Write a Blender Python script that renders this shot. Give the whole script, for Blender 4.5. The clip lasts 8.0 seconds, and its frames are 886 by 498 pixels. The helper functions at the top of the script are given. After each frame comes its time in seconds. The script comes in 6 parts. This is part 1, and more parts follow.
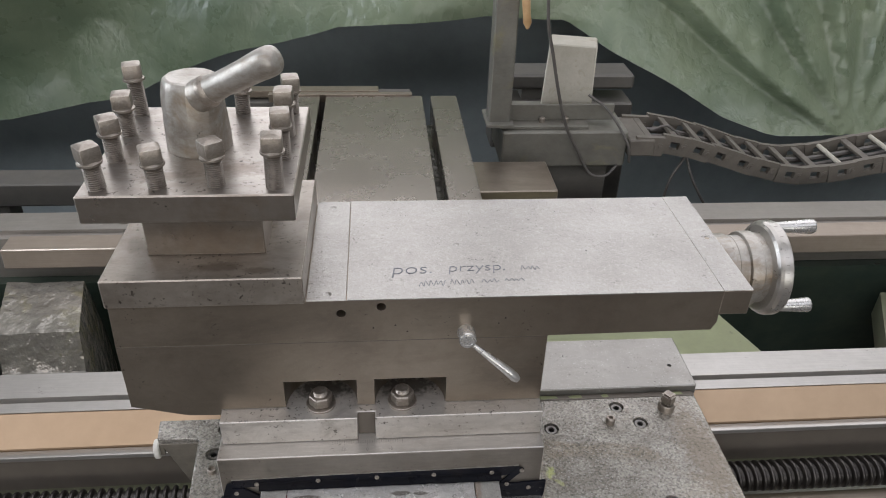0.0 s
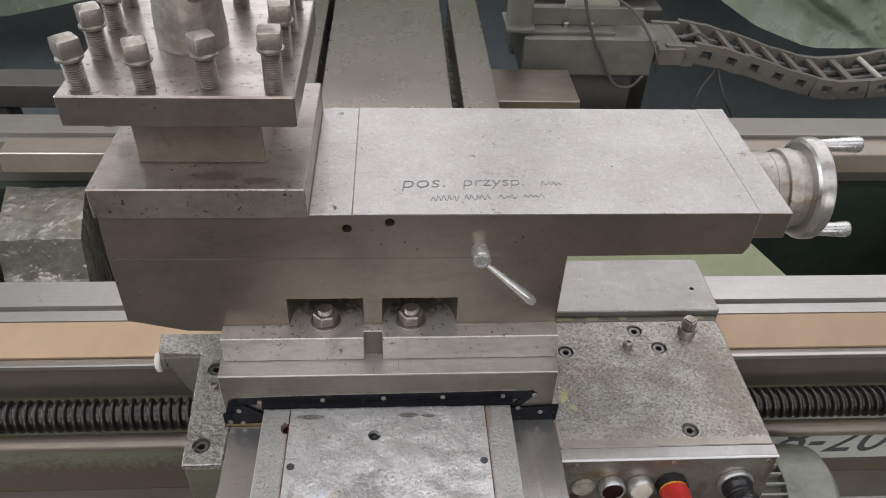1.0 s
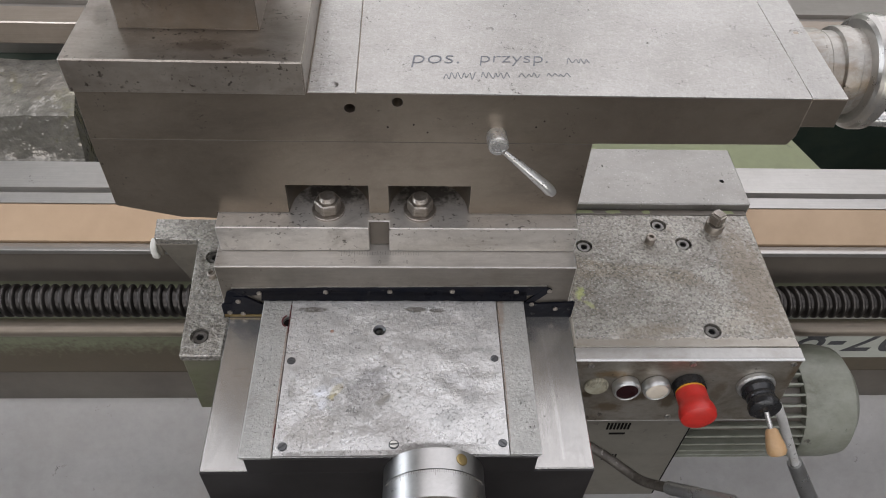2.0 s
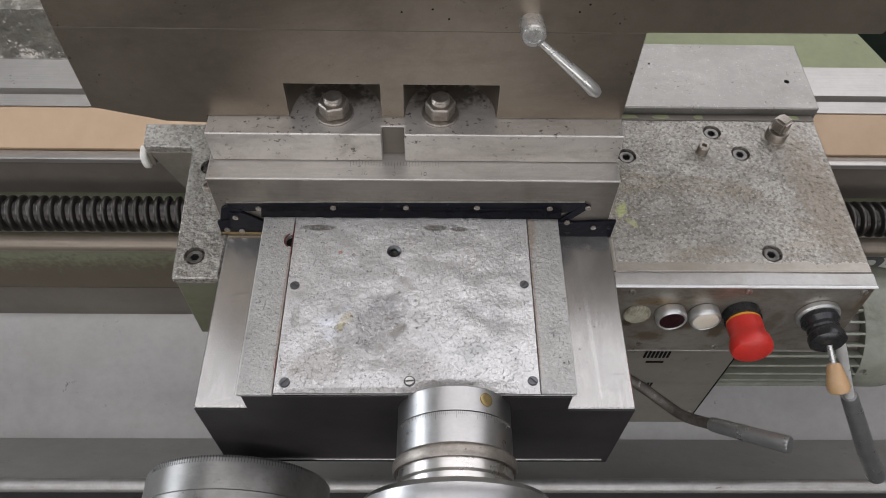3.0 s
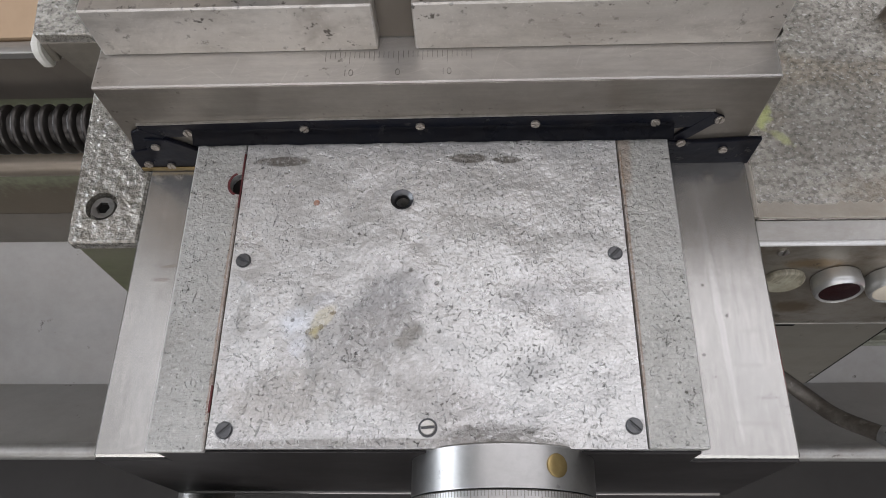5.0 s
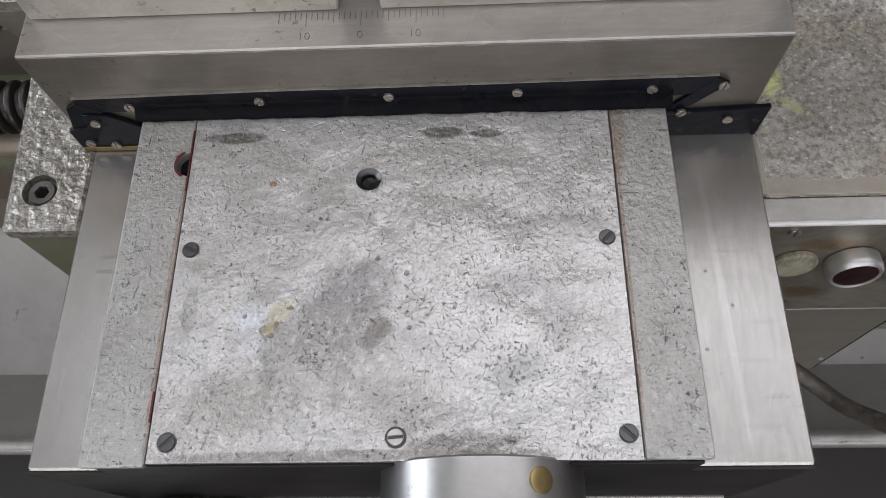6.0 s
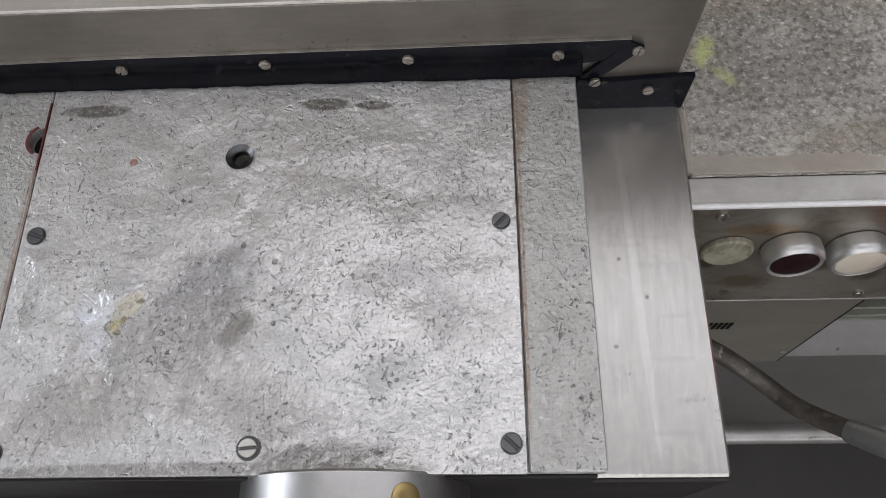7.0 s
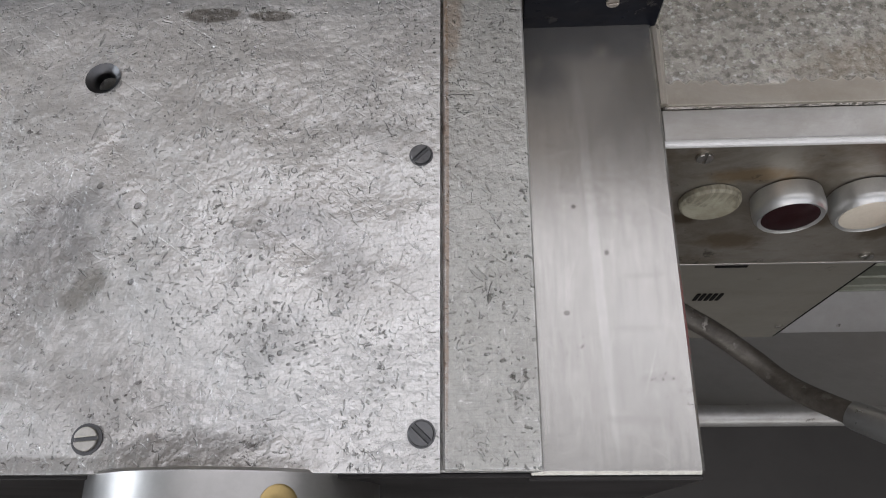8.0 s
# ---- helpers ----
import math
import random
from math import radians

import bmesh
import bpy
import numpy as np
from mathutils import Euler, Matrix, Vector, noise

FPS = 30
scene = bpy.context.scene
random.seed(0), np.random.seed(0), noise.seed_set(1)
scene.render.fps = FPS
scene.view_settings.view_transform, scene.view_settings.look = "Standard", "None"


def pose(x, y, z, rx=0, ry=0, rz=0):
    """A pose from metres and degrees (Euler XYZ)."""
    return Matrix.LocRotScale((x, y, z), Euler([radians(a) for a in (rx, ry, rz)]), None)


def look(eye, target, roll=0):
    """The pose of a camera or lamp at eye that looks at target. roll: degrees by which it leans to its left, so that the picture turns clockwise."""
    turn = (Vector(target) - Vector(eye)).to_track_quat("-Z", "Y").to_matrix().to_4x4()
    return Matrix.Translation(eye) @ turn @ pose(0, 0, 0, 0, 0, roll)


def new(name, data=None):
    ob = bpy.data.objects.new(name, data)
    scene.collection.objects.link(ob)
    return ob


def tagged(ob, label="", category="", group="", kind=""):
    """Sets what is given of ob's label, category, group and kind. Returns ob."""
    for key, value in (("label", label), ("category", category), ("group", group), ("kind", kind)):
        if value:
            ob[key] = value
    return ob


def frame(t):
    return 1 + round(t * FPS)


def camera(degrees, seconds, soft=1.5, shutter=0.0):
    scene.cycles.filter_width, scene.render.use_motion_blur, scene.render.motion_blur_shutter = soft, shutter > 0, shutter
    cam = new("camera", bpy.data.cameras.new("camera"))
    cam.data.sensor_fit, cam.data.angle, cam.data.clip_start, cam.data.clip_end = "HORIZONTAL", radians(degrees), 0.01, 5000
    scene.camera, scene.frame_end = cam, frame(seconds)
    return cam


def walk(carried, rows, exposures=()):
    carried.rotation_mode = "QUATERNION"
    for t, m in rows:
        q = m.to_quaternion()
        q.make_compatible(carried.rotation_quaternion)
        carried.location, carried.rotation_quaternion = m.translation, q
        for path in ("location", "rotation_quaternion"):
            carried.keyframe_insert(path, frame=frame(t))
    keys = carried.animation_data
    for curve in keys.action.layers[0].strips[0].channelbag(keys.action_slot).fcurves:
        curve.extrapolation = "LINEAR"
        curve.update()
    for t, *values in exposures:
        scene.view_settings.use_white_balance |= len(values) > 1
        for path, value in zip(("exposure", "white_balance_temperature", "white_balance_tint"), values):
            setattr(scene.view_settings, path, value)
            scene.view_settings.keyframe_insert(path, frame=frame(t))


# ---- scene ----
cam = camera(61.1, 8.0, soft=1.0)
PATH = [
    (0, (0.021, -0.355, 1.713), (0.183, 1.32, 0.632), 1.9),
    (0.5, (0.023, -0.331, 1.696), (0.169, 1.288, 0.531), 2.3),
    (1, (0.025, -0.306, 1.682), (0.15, 1.233, 0.411), 2.6),
    (1.5, (0.025, -0.283, 1.663), (0.13, 1.156, 0.277), 2.9),
    (2, (0.03, -0.258, 1.641), (0.121, 1.072, 0.15), 3.2),
    (2.2, (0.032, -0.251, 1.628), (0.113, 1.039, 0.102), 3.1),
    (3.3, (0.034, -0.155, 1.544), (0.045, 0.926, -0.138), 1.0),
    (3.5, (0.033, -0.127, 1.525), (0.029, 0.915, -0.182), 0.4),
    (4, (0.033, -0.065, 1.463), (-0.024, 0.907, -0.284), -2.8),
    (4.5, (0.038, -0.029, 1.411), (-0.038, 0.875, -0.371), -4.5),
    (5.8, (0.047, 0.009, 1.339), (-0.037, 0.826, -0.485), -6.4),
    (6, (0.053, 0.013, 1.334), (-0.03, 0.82, -0.494), -6.5),
    (6.5, (0.078, 0.017, 1.32), (0.001, 0.811, -0.514), -6.2),
    (7, (0.106, 0.028, 1.294), (0.021, 0.807, -0.546), -6.9),
    (7.5, (0.125, 0.039, 1.261), (0.044, 0.792, -0.59), -6.7),
    (8, (0.136, 0.041, 1.228), (0.046, 0.77, -0.633), -7.6),
]
walk(cam, [(t, look(eye, target, roll)) for t, eye, target, roll in PATH],
     exposures=((0, 0.08), (1, 0.10), (2, 0.05), (3.5, 0.08), (4.5, 0.05), (6, 0.0), (8, -0.06)))

# ---- light ----
world = bpy.data.worlds.new("world")
scene.world = world
world.use_nodes = True
wn = world.node_tree.nodes
sky = wn.new("ShaderNodeTexSky")
sky.sky_type = "NISHITA"
sky.sun_disc = False
sky.sun_elevation, sky.sun_rotation = radians(40), radians(200)
wn["Background"].inputs["Strength"].default_value = 0.1
world.node_tree.links.new(sky.outputs[0], wn["Background"].inputs["Color"])
scene.view_settings.exposure = 0.0


def area_lamp(name, eye, target, sx, sy, watts, colour):
    data = bpy.data.lights.new(name, "AREA")
    data.shape, data.size, data.size_y, data.energy, data.color = "RECTANGLE", sx, sy, watts, colour
    ob = new(name, data)
    ob.matrix_world = look(eye, target)
    return ob


# daylight at two wide roof lights and hall windows, placed by the metal's reflections
area_lamp("roof_light_lamp", (2.0, 4.5, 5.9), (2.0, 4.5, 0), 9.4, 8.0, 405, (1.0, 0.962, 0.975))
area_lamp("roof_light_lamp", (0.6, -3.2, 5.9), (0.6, -3.2, 0), 12.0, 4.6, 200, (1.0, 0.962, 0.965))
area_lamp("window_fill_lamp", (-6.85, 1.0, 3.2), (0, 1.0, 3.2), 6.0, 2.2, 300, (0.86, 0.91, 1.0))
area_lamp("window_fill_lamp", (0.5, 8.85, 4.0), (0.5, 0.0, 4.0), 12.0, 2.8, 340, (1.0, 0.962, 0.965))
# added front fill in a south opening; no window is known there
area_lamp("window_fill_lamp", (0.5, -6.85, 2.6), (0.5, 0.0, 2.6), 10.0, 2.6, 165, (1.0, 0.945, 0.92))

# ---- materials ----


def tree(name):
    m = bpy.data.materials.new(name)
    m.use_nodes = True
    nt = m.node_tree
    return m, nt, nt.nodes["Principled BSDF"]


def node(nt, kind, **kw):
    n = nt.nodes.new(kind)
    for k, v in kw.items():
        n.inputs[k].default_value = v
    return n


def ramp(nt, src, a, b, ca=(0, 0, 0, 1), cb=(1, 1, 1, 1)):
    r = nt.nodes.new("ShaderNodeValToRGB")
    r.color_ramp.elements[0].position, r.color_ramp.elements[1].position = a, b
    r.color_ramp.elements[0].color, r.color_ramp.elements[1].color = ca, cb
    nt.links.new(src, r.inputs[0])
    return r.outputs[0]


def noise_at(nt, co, scale, stretch=(1, 1, 1), detail=4.0, rough=0.55, turn=0.0, dist=0.0):
    mp = nt.nodes.new("ShaderNodeMapping")
    mp.inputs["Scale"].default_value = stretch
    mp.inputs["Rotation"].default_value = (0, 0, turn)
    nt.links.new(co, mp.inputs[0])
    n = node(nt, "ShaderNodeTexNoise", Scale=scale, Detail=detail, Roughness=rough, Distortion=dist)
    nt.links.new(mp.outputs[0], n.inputs["Vector"])
    return n.outputs["Fac"]


def mixed(nt, fac, a, b):
    mx = nt.nodes.new("ShaderNodeMix")
    mx.data_type = "RGBA"
    for sock, v in ((0, fac), (6, a), (7, b)):
        if isinstance(v, (int, float)):
            mx.inputs[sock].default_value = v
        elif isinstance(v, tuple):
            mx.inputs[sock].default_value = (*v[:3], 1)
        else:
            nt.links.new(v, mx.inputs[sock])
    return mx.outputs[2]


def scaled(nt, src, f, add=0.0):
    mt = nt.nodes.new("ShaderNodeMath")
    mt.operation = "MULTIPLY_ADD"
    nt.links.new(src, mt.inputs[0])
    mt.inputs[1].default_value, mt.inputs[2].default_value = f, add
    return mt.outputs[0]


def dashes(nt, co, sx, sy, size, share, turn=0.0, wobble=0.4):
    """Short marks, one to a cell of a stretched cell pattern, over a share of the cells."""
    wob = node(nt, "ShaderNodeTexNoise", Scale=max(sx, sy) * 0.45, Detail=2.0)
    nt.links.new(co, wob.inputs["Vector"])
    mad = nt.nodes.new("ShaderNodeVectorMath")
    mad.operation = "MULTIPLY_ADD"
    k = wobble / max(sx, sy)
    nt.links.new(wob.outputs["Color"], mad.inputs[0])
    mad.inputs[1].default_value = (k, k, k)
    nt.links.new(co, mad.inputs[2])
    mp = nt.nodes.new("ShaderNodeMapping")
    mp.vector_type = "TEXTURE"
    mp.inputs["Scale"].default_value = (1 / sx, 1 / sy, 2 / (sx + sy))
    mp.inputs["Rotation"].default_value = (0, 0, turn)
    nt.links.new(mad.outputs[0], mp.inputs[0])
    v = node(nt, "ShaderNodeTexVoronoi", Scale=1.0, Randomness=1.0)
    nt.links.new(mp.outputs[0], v.inputs["Vector"])
    sep = nt.nodes.new("ShaderNodeSeparateColor")
    nt.links.new(v.outputs["Color"], sep.inputs[0])
    keep = ramp(nt, sep.outputs[0], 1 - share, min(1.0, 1 - share + 0.02))
    rad = scaled(nt, times(nt, sep.outputs[1], sep.outputs[1]), size, size * 0.16)
    lt = nt.nodes.new("ShaderNodeMath")
    lt.operation = "SUBTRACT"
    nt.links.new(rad, lt.inputs[0])
    nt.links.new(v.outputs["Distance"], lt.inputs[1])
    spot = ramp(nt, lt.outputs[0], 0.0, 0.10)
    mu = nt.nodes.new("ShaderNodeMath")
    mu.operation = "MULTIPLY"
    nt.links.new(spot, mu.inputs[0])
    nt.links.new(keep, mu.inputs[1])
    return mu.outputs[0]


def gouges(nt, co, scale, stretch, width, share, turn=0.0, off=0.0):
    """Short irregular curved marks."""
    mp = nt.nodes.new("ShaderNodeMapping")
    mp.inputs["Scale"].default_value = stretch
    mp.inputs["Rotation"].default_value = (0, 0, turn)
    mp.inputs["Location"].default_value = (off, off * 0.7, 0)
    nt.links.new(co, mp.inputs[0])
    n = node(nt, "ShaderNodeTexNoise", Scale=scale, Detail=1.5, Roughness=0.5, Distortion=0.4)
    nt.links.new(mp.outputs[0], n.inputs["Vector"])
    ab = nt.nodes.new("ShaderNodeMath")
    ab.operation = "ABSOLUTE"
    nt.links.new(scaled(nt, n.outputs["Fac"], 1.0, -0.5), ab.inputs[0])
    band = ramp(nt, ab.outputs[0], width * 0.25, width, (1, 1, 1, 1), (0, 0, 0, 1))
    m = node(nt, "ShaderNodeTexNoise", Scale=scale * 0.8, Detail=3.0, Roughness=0.6)
    mp2 = nt.nodes.new("ShaderNodeMapping")
    mp2.inputs["Location"].default_value = (4.1 + off, 2.3, 1.7)
    nt.links.new(mp.outputs[0], mp2.inputs[0])
    nt.links.new(mp2.outputs[0], m.inputs["Vector"])
    keep = ramp(nt, m.outputs["Fac"], 0.62 - 0.2 * share, 0.70 - 0.2 * share)
    return times(nt, band, keep)


def times(nt, a, b):
    mu = nt.nodes.new("ShaderNodeMath")
    mu.operation = "MULTIPLY"
    nt.links.new(a, mu.inputs[0])
    if isinstance(b, (int, float)):
        mu.inputs[1].default_value = b
    else:
        nt.links.new(b, mu.inputs[1])
    return mu.outputs[0]


def blot(nt, co, cx, cy, rx, ry, turn=0.0, soft=0.5, ragged=0.65, grain=110.0, upright=False):
    """A ragged oval mark of its own, on a level surface or on an upright one facing y."""
    mp = nt.nodes.new("ShaderNodeMapping")
    mp.vector_type = "TEXTURE"
    mp.inputs["Location"].default_value = (cx, 0, cy) if upright else (cx, cy, 0)
    mp.inputs["Rotation"].default_value = (0, turn, 0) if upright else (0, 0, turn)
    mp.inputs["Scale"].default_value = (rx, 1000.0, ry) if upright else (rx, ry, 1000.0)
    nt.links.new(co, mp.inputs[0])
    ln = nt.nodes.new("ShaderNodeVectorMath")
    ln.operation = "LENGTH"
    nt.links.new(mp.outputs[0], ln.inputs[0])
    ad = nt.nodes.new("ShaderNodeMath")
    nt.links.new(ln.outputs["Value"], ad.inputs[0])
    nt.links.new(scaled(nt, noise_at(nt, co, grain, detail=4.0), ragged * 2, -ragged), ad.inputs[1])
    return ramp(nt, ad.outputs[0], 1.0 - soft, 1.0 + soft * 0.4, (1, 1, 1, 1), (0, 0, 0, 1))


def surface(name, base, second, rough=0.4, metal=1.0, cloud=9.0, spots=0.0, spot=(0.06, 0.05, 0.04), nicks=0.0, nick_glints=0.0,
            brush=None, bump=0.0, bump_scale=300.0, rough_var=0.12, bump_dist=0.001, spot_scale=140.0, stain=None, stain_at=0.6,
            pebble=0.0, spec=0.5, grain=0.14, scratches=0.0, blots=(), late_blots=(), blots_upright=False, edges=0.0, edge_width=0.0012, nick_scale=1.0, nick_depth=0.5, nick_dark=0.4, grime=0.0, grime_colour=(0.10, 0.085, 0.07), smear_by=(0.35, 1.0, 1.0), smear_gain=0.45):
    """Worn metal, paint or plastic: clouding, spots, nicks, painted glints, scratches, brushing and fine relief."""
    m, nt, p = tree(name)
    tc = nt.nodes.new("ShaderNodeTexCoord").outputs["Object"]
    c = mixed(nt, ramp(nt, noise_at(nt, tc, cloud, detail=7.0, rough=0.65), 0.33, 0.67), base, second)
    if grain:
        fine = noise_at(nt, tc, cloud * 11, detail=4.0, rough=0.7)
        c = mixed(nt, scaled(nt, ramp(nt, fine, 0.42, 0.66), grain), c, tuple(v * 0.6 for v in second))
    if stain:
        c = mixed(nt, ramp(nt, noise_at(nt, tc, cloud * 0.6, detail=6.0, rough=0.65, dist=0.8), stain_at, stain_at + 0.13), c, stain)
    height = scaled(nt, noise_at(nt, tc, bump_scale, detail=3.0), 1.0)
    rough_src = scaled(nt, noise_at(nt, tc, cloud * 1.7, detail=6.0, rough=0.65), rough_var * 2, rough - rough_var)

    def carve(mask, depth):
        ad = nt.nodes.new("ShaderNodeMath")
        nt.links.new(scaled(nt, mask, -depth), ad.inputs[0])
        nt.links.new(height, ad.inputs[1])
        return ad.outputs[0]

    if brush:
        b = noise_at(nt, tc, 60.0, stretch=brush, detail=4.0, rough=0.7)
        c = mixed(nt, scaled(nt, ramp(nt, b, 0.35, 0.7), 0.4), c, tuple(v * 0.6 for v in base))
    for cx, cy, rx, ry, turn, colour, strength in blots:
        c = mixed(nt, times(nt, blot(nt, tc, cx, cy, rx, ry, turn, 0.25 if rx < 0.0045 or ry < 0.005 else 0.5, 0.3 if rx < 0.0045 or ry < 0.005 else 0.6, 110.0, blots_upright), strength), c, colour)
    if grime:
        film = ramp(nt, noise_at(nt, tc, cloud * 1.6, stretch=(0.7, 1.0, 1.0), detail=9.0, rough=0.72, dist=0.6), 0.44, 0.70)
        c = mixed(nt, times(nt, film, 0.75 * grime), c, grime_colour)
        smear = ramp(nt, noise_at(nt, tc, cloud * 5.0, stretch=smear_by, detail=6.0, rough=0.7), 0.50, 0.66)
        c = mixed(nt, times(nt, smear, smear_gain * grime), c, grime_colour)
        bare = ramp(nt, noise_at(nt, tc, cloud * 3.1, detail=8.0, rough=0.75), 0.58, 0.74)
        c = mixed(nt, times(nt, bare, 0.4 * grime), c, tuple(min(1.0, v * 1.35) for v in base))
    if scratches:
        for turn, off in ((0.35, 1.0), (1.25, 5.0), (2.5, 9.0)):
            mp = nt.nodes.new("ShaderNodeMapping")
            mp.vector_type = "TEXTURE"
            mp.inputs["Location"].default_value = (off, off, 0)
            mp.inputs["Rotation"].default_value = (0, 0, turn)
            mp.inputs["Scale"].default_value = (1 / 34, 1 / 900, 1 / 300)
            nt.links.new(tc, mp.inputs[0])
            n = node(nt, "ShaderNodeTexNoise", Scale=1.0, Detail=2.0, Distortion=0.3)
            nt.links.new(mp.outputs[0], n.inputs["Vector"])
            line = ramp(nt, n.outputs["Fac"], 0.67, 0.72)
            c = mixed(nt, times(nt, line, 0.45 * scratches), c, tuple(min(1.0, v * 1.45) for v in base))
            height = carve(line, 0.5 * scratches)
    if spots:
        cluster = ramp(nt, noise_at(nt, tc, 26.0, detail=4.0, rough=0.65), 0.64 - 0.22 * spots, 0.74 - 0.2 * spots)
        grains = noise_at(nt, tc, spot_scale * 0.85, detail=4.0, rough=0.62)
        sp = times(nt, ramp(nt, grains, 0.61 - 0.03 * spots, 0.66 - 0.03 * spots), cluster)
        c = mixed(nt, times(nt, sp, 0.85), c, spot)
        height = carve(sp, 0.7)
    if nicks:
        cluster = ramp(nt, noise_at(nt, tc, 20.0, detail=5.0, rough=0.65), 0.34, 0.64)
        deep = tuple(v * 0.11 for v in base)
        for turn, stretch, off, k in ((0.5, (1.3, 0.8, 1.0), 3.0, 0.7), (2.2, (0.8, 1.4, 1.0), 7.0, 0.6)):
            nk = times(nt, gouges(nt, tc, 260.0 * nick_scale, stretch, 0.035, 0.02 * nicks, turn, off), cluster)
            c = mixed(nt, times(nt, nk, k * nick_dark), c, deep)
            height = carve(nk, nick_depth)
        for turn, sx, sy, size, share, k in ((1.50, 230, 1300, 0.46, 0.13, 0.85), (1.05, 260, 1300, 0.44, 0.11, 0.8), (2.05, 250, 1250, 0.44, 0.11, 0.8), (0.35, 300, 1300, 0.42, 0.09, 0.75),
                                             (2.65, 310, 1250, 0.44, 0.09, 0.8), (0.3, 520, 700, 0.40, 0.22, 1.3), (2.0, 800, 1100, 0.42, 0.40, 1.3),
                                             (1.3, 110, 700, 0.42, 0.10, 0.7), (2.4, 130, 740, 0.42, 0.08, 0.7), (0.6, 290, 360, 0.36, 0.07, 1.4)):
            patch = ramp(nt, noise_at(nt, tc, 34.0 + 9.0 * turn, detail=3.0, rough=0.6), 0.38, 0.56)
            nk = times(nt, times(nt, dashes(nt, tc, sx * nick_scale, sy * nick_scale, size, share * nicks, turn, 0.4), cluster), patch)
            c = mixed(nt, times(nt, nk, k * nick_dark), c, deep)
            height = carve(nk, nick_depth)
        # bright scuffs and painted glints beside the dark ones, and a fine drawn grain
        for turn, sx, sy in ((1.5, 300, 800), (0.2, 420, 700)):
            nk = times(nt, dashes(nt, tc, sx * nick_scale, sy * nick_scale, 0.46, 0.16 * nicks, turn, 0.9), 0.22)
            c = mixed(nt, nk, c, tuple(min(0.9, v * 1.3) for v in base))
        c = mixed(nt, scaled(nt, ramp(nt, noise_at(nt, tc, 1.0, stretch=(150.0, 1500.0, 300.0), detail=3.0, rough=0.6), 0.50, 0.66), 0.30), c, tuple(v * 0.5 for v in base))
        c = mixed(nt, scaled(nt, ramp(nt, noise_at(nt, tc, 1.0, stretch=(1500.0, 170.0, 300.0), detail=3.0, rough=0.6), 0.54, 0.68), 0.22), c, tuple(v * 0.55 for v in base))
        c = mixed(nt, scaled(nt, ramp(nt, noise_at(nt, tc, 420.0, detail=4.0, rough=0.75), 0.50, 0.70), 0.34), c, tuple(v * 0.4 for v in base))
        c = mixed(nt, scaled(nt, ramp(nt, noise_at(nt, tc, 300.0, stretch=(1.0, 0.6, 1.0), detail=4.0, rough=0.75), 0.54, 0.72), 0.4), c, tuple(min(0.9, v * 1.35) for v in base))
    # pale nicks: bare burrs, and the metal's glints painted light
    if nick_glints:
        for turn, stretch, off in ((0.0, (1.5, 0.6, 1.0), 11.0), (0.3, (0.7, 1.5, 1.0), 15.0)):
            c = mixed(nt, times(nt, gouges(nt, tc, 360.0 * nick_scale, stretch, 0.045, 0.22 * nick_glints, turn, off), 0.4), c, (0.88, 0.88, 0.87))
    if edges:
        bv = node(nt, "ShaderNodeBevel", Radius=edge_width)
        bv.samples = 4
        geo = nt.nodes.new("ShaderNodeNewGeometry")
        dt = nt.nodes.new("ShaderNodeVectorMath")
        dt.operation = "DOT_PRODUCT"
        nt.links.new(bv.outputs[0], dt.inputs[0])
        nt.links.new(geo.outputs["Normal"], dt.inputs[1])
        rim = ramp(nt, dt.outputs["Value"], 0.90, 0.985, (1, 1, 1, 1), (0, 0, 0, 1))
        rim = times(nt, rim, ramp(nt, noise_at(nt, tc, 70.0, detail=6.0, rough=0.7), 0.36, 0.56))
        c = mixed(nt, times(nt, rim, edges), c, tuple(min(0.85, v * 1.7 + 0.06) for v in base))
    if pebble:
        v = node(nt, "ShaderNodeTexVoronoi", Scale=pebble, Randomness=1.0)
        v.feature = "SMOOTH_F1"
        nt.links.new(tc, v.inputs["Vector"])
        height = carve(v.outputs["Distance"], 1.3)
        c = mixed(nt, times(nt, ramp(nt, noise_at(nt, tc, pebble * 1.4, detail=3.0, rough=0.65), 0.47, 0.62), 0.60), c, tuple(v * 0.25 for v in base))
        # pale specks: the casting's glints put into the base colour
        c = mixed(nt, times(nt, ramp(nt, noise_at(nt, tc, pebble * 1.9, stretch=(1.0, 1.1, 0.9), detail=2.0), 0.58, 0.68), 0.42), c, (0.82, 0.82, 0.80))
        c = mixed(nt, times(nt, ramp(nt, noise_at(nt, tc, pebble * 0.5, detail=5.0, rough=0.7), 0.52, 0.66), 0.20), c, tuple(v * 0.25 for v in base))
    for cx, cy, rx, ry, turn, colour, strength in late_blots:
        c = mixed(nt, times(nt, blot(nt, tc, cx, cy, rx, ry, turn, 0.6, 0.8, 160.0), strength), c, colour)
    nt.links.new(c, p.inputs["Base Color"])
    nt.links.new(rough_src, p.inputs["Roughness"])
    p.inputs["Specular IOR Level"].default_value = spec
    p.inputs["Metallic"].default_value = metal
    if bump:
        bp = node(nt, "ShaderNodeBump", Strength=bump, Distance=bump_dist)
        nt.links.new(height, bp.inputs["Height"])
        nt.links.new(bp.outputs[0], p.inputs["Normal"])
    return m


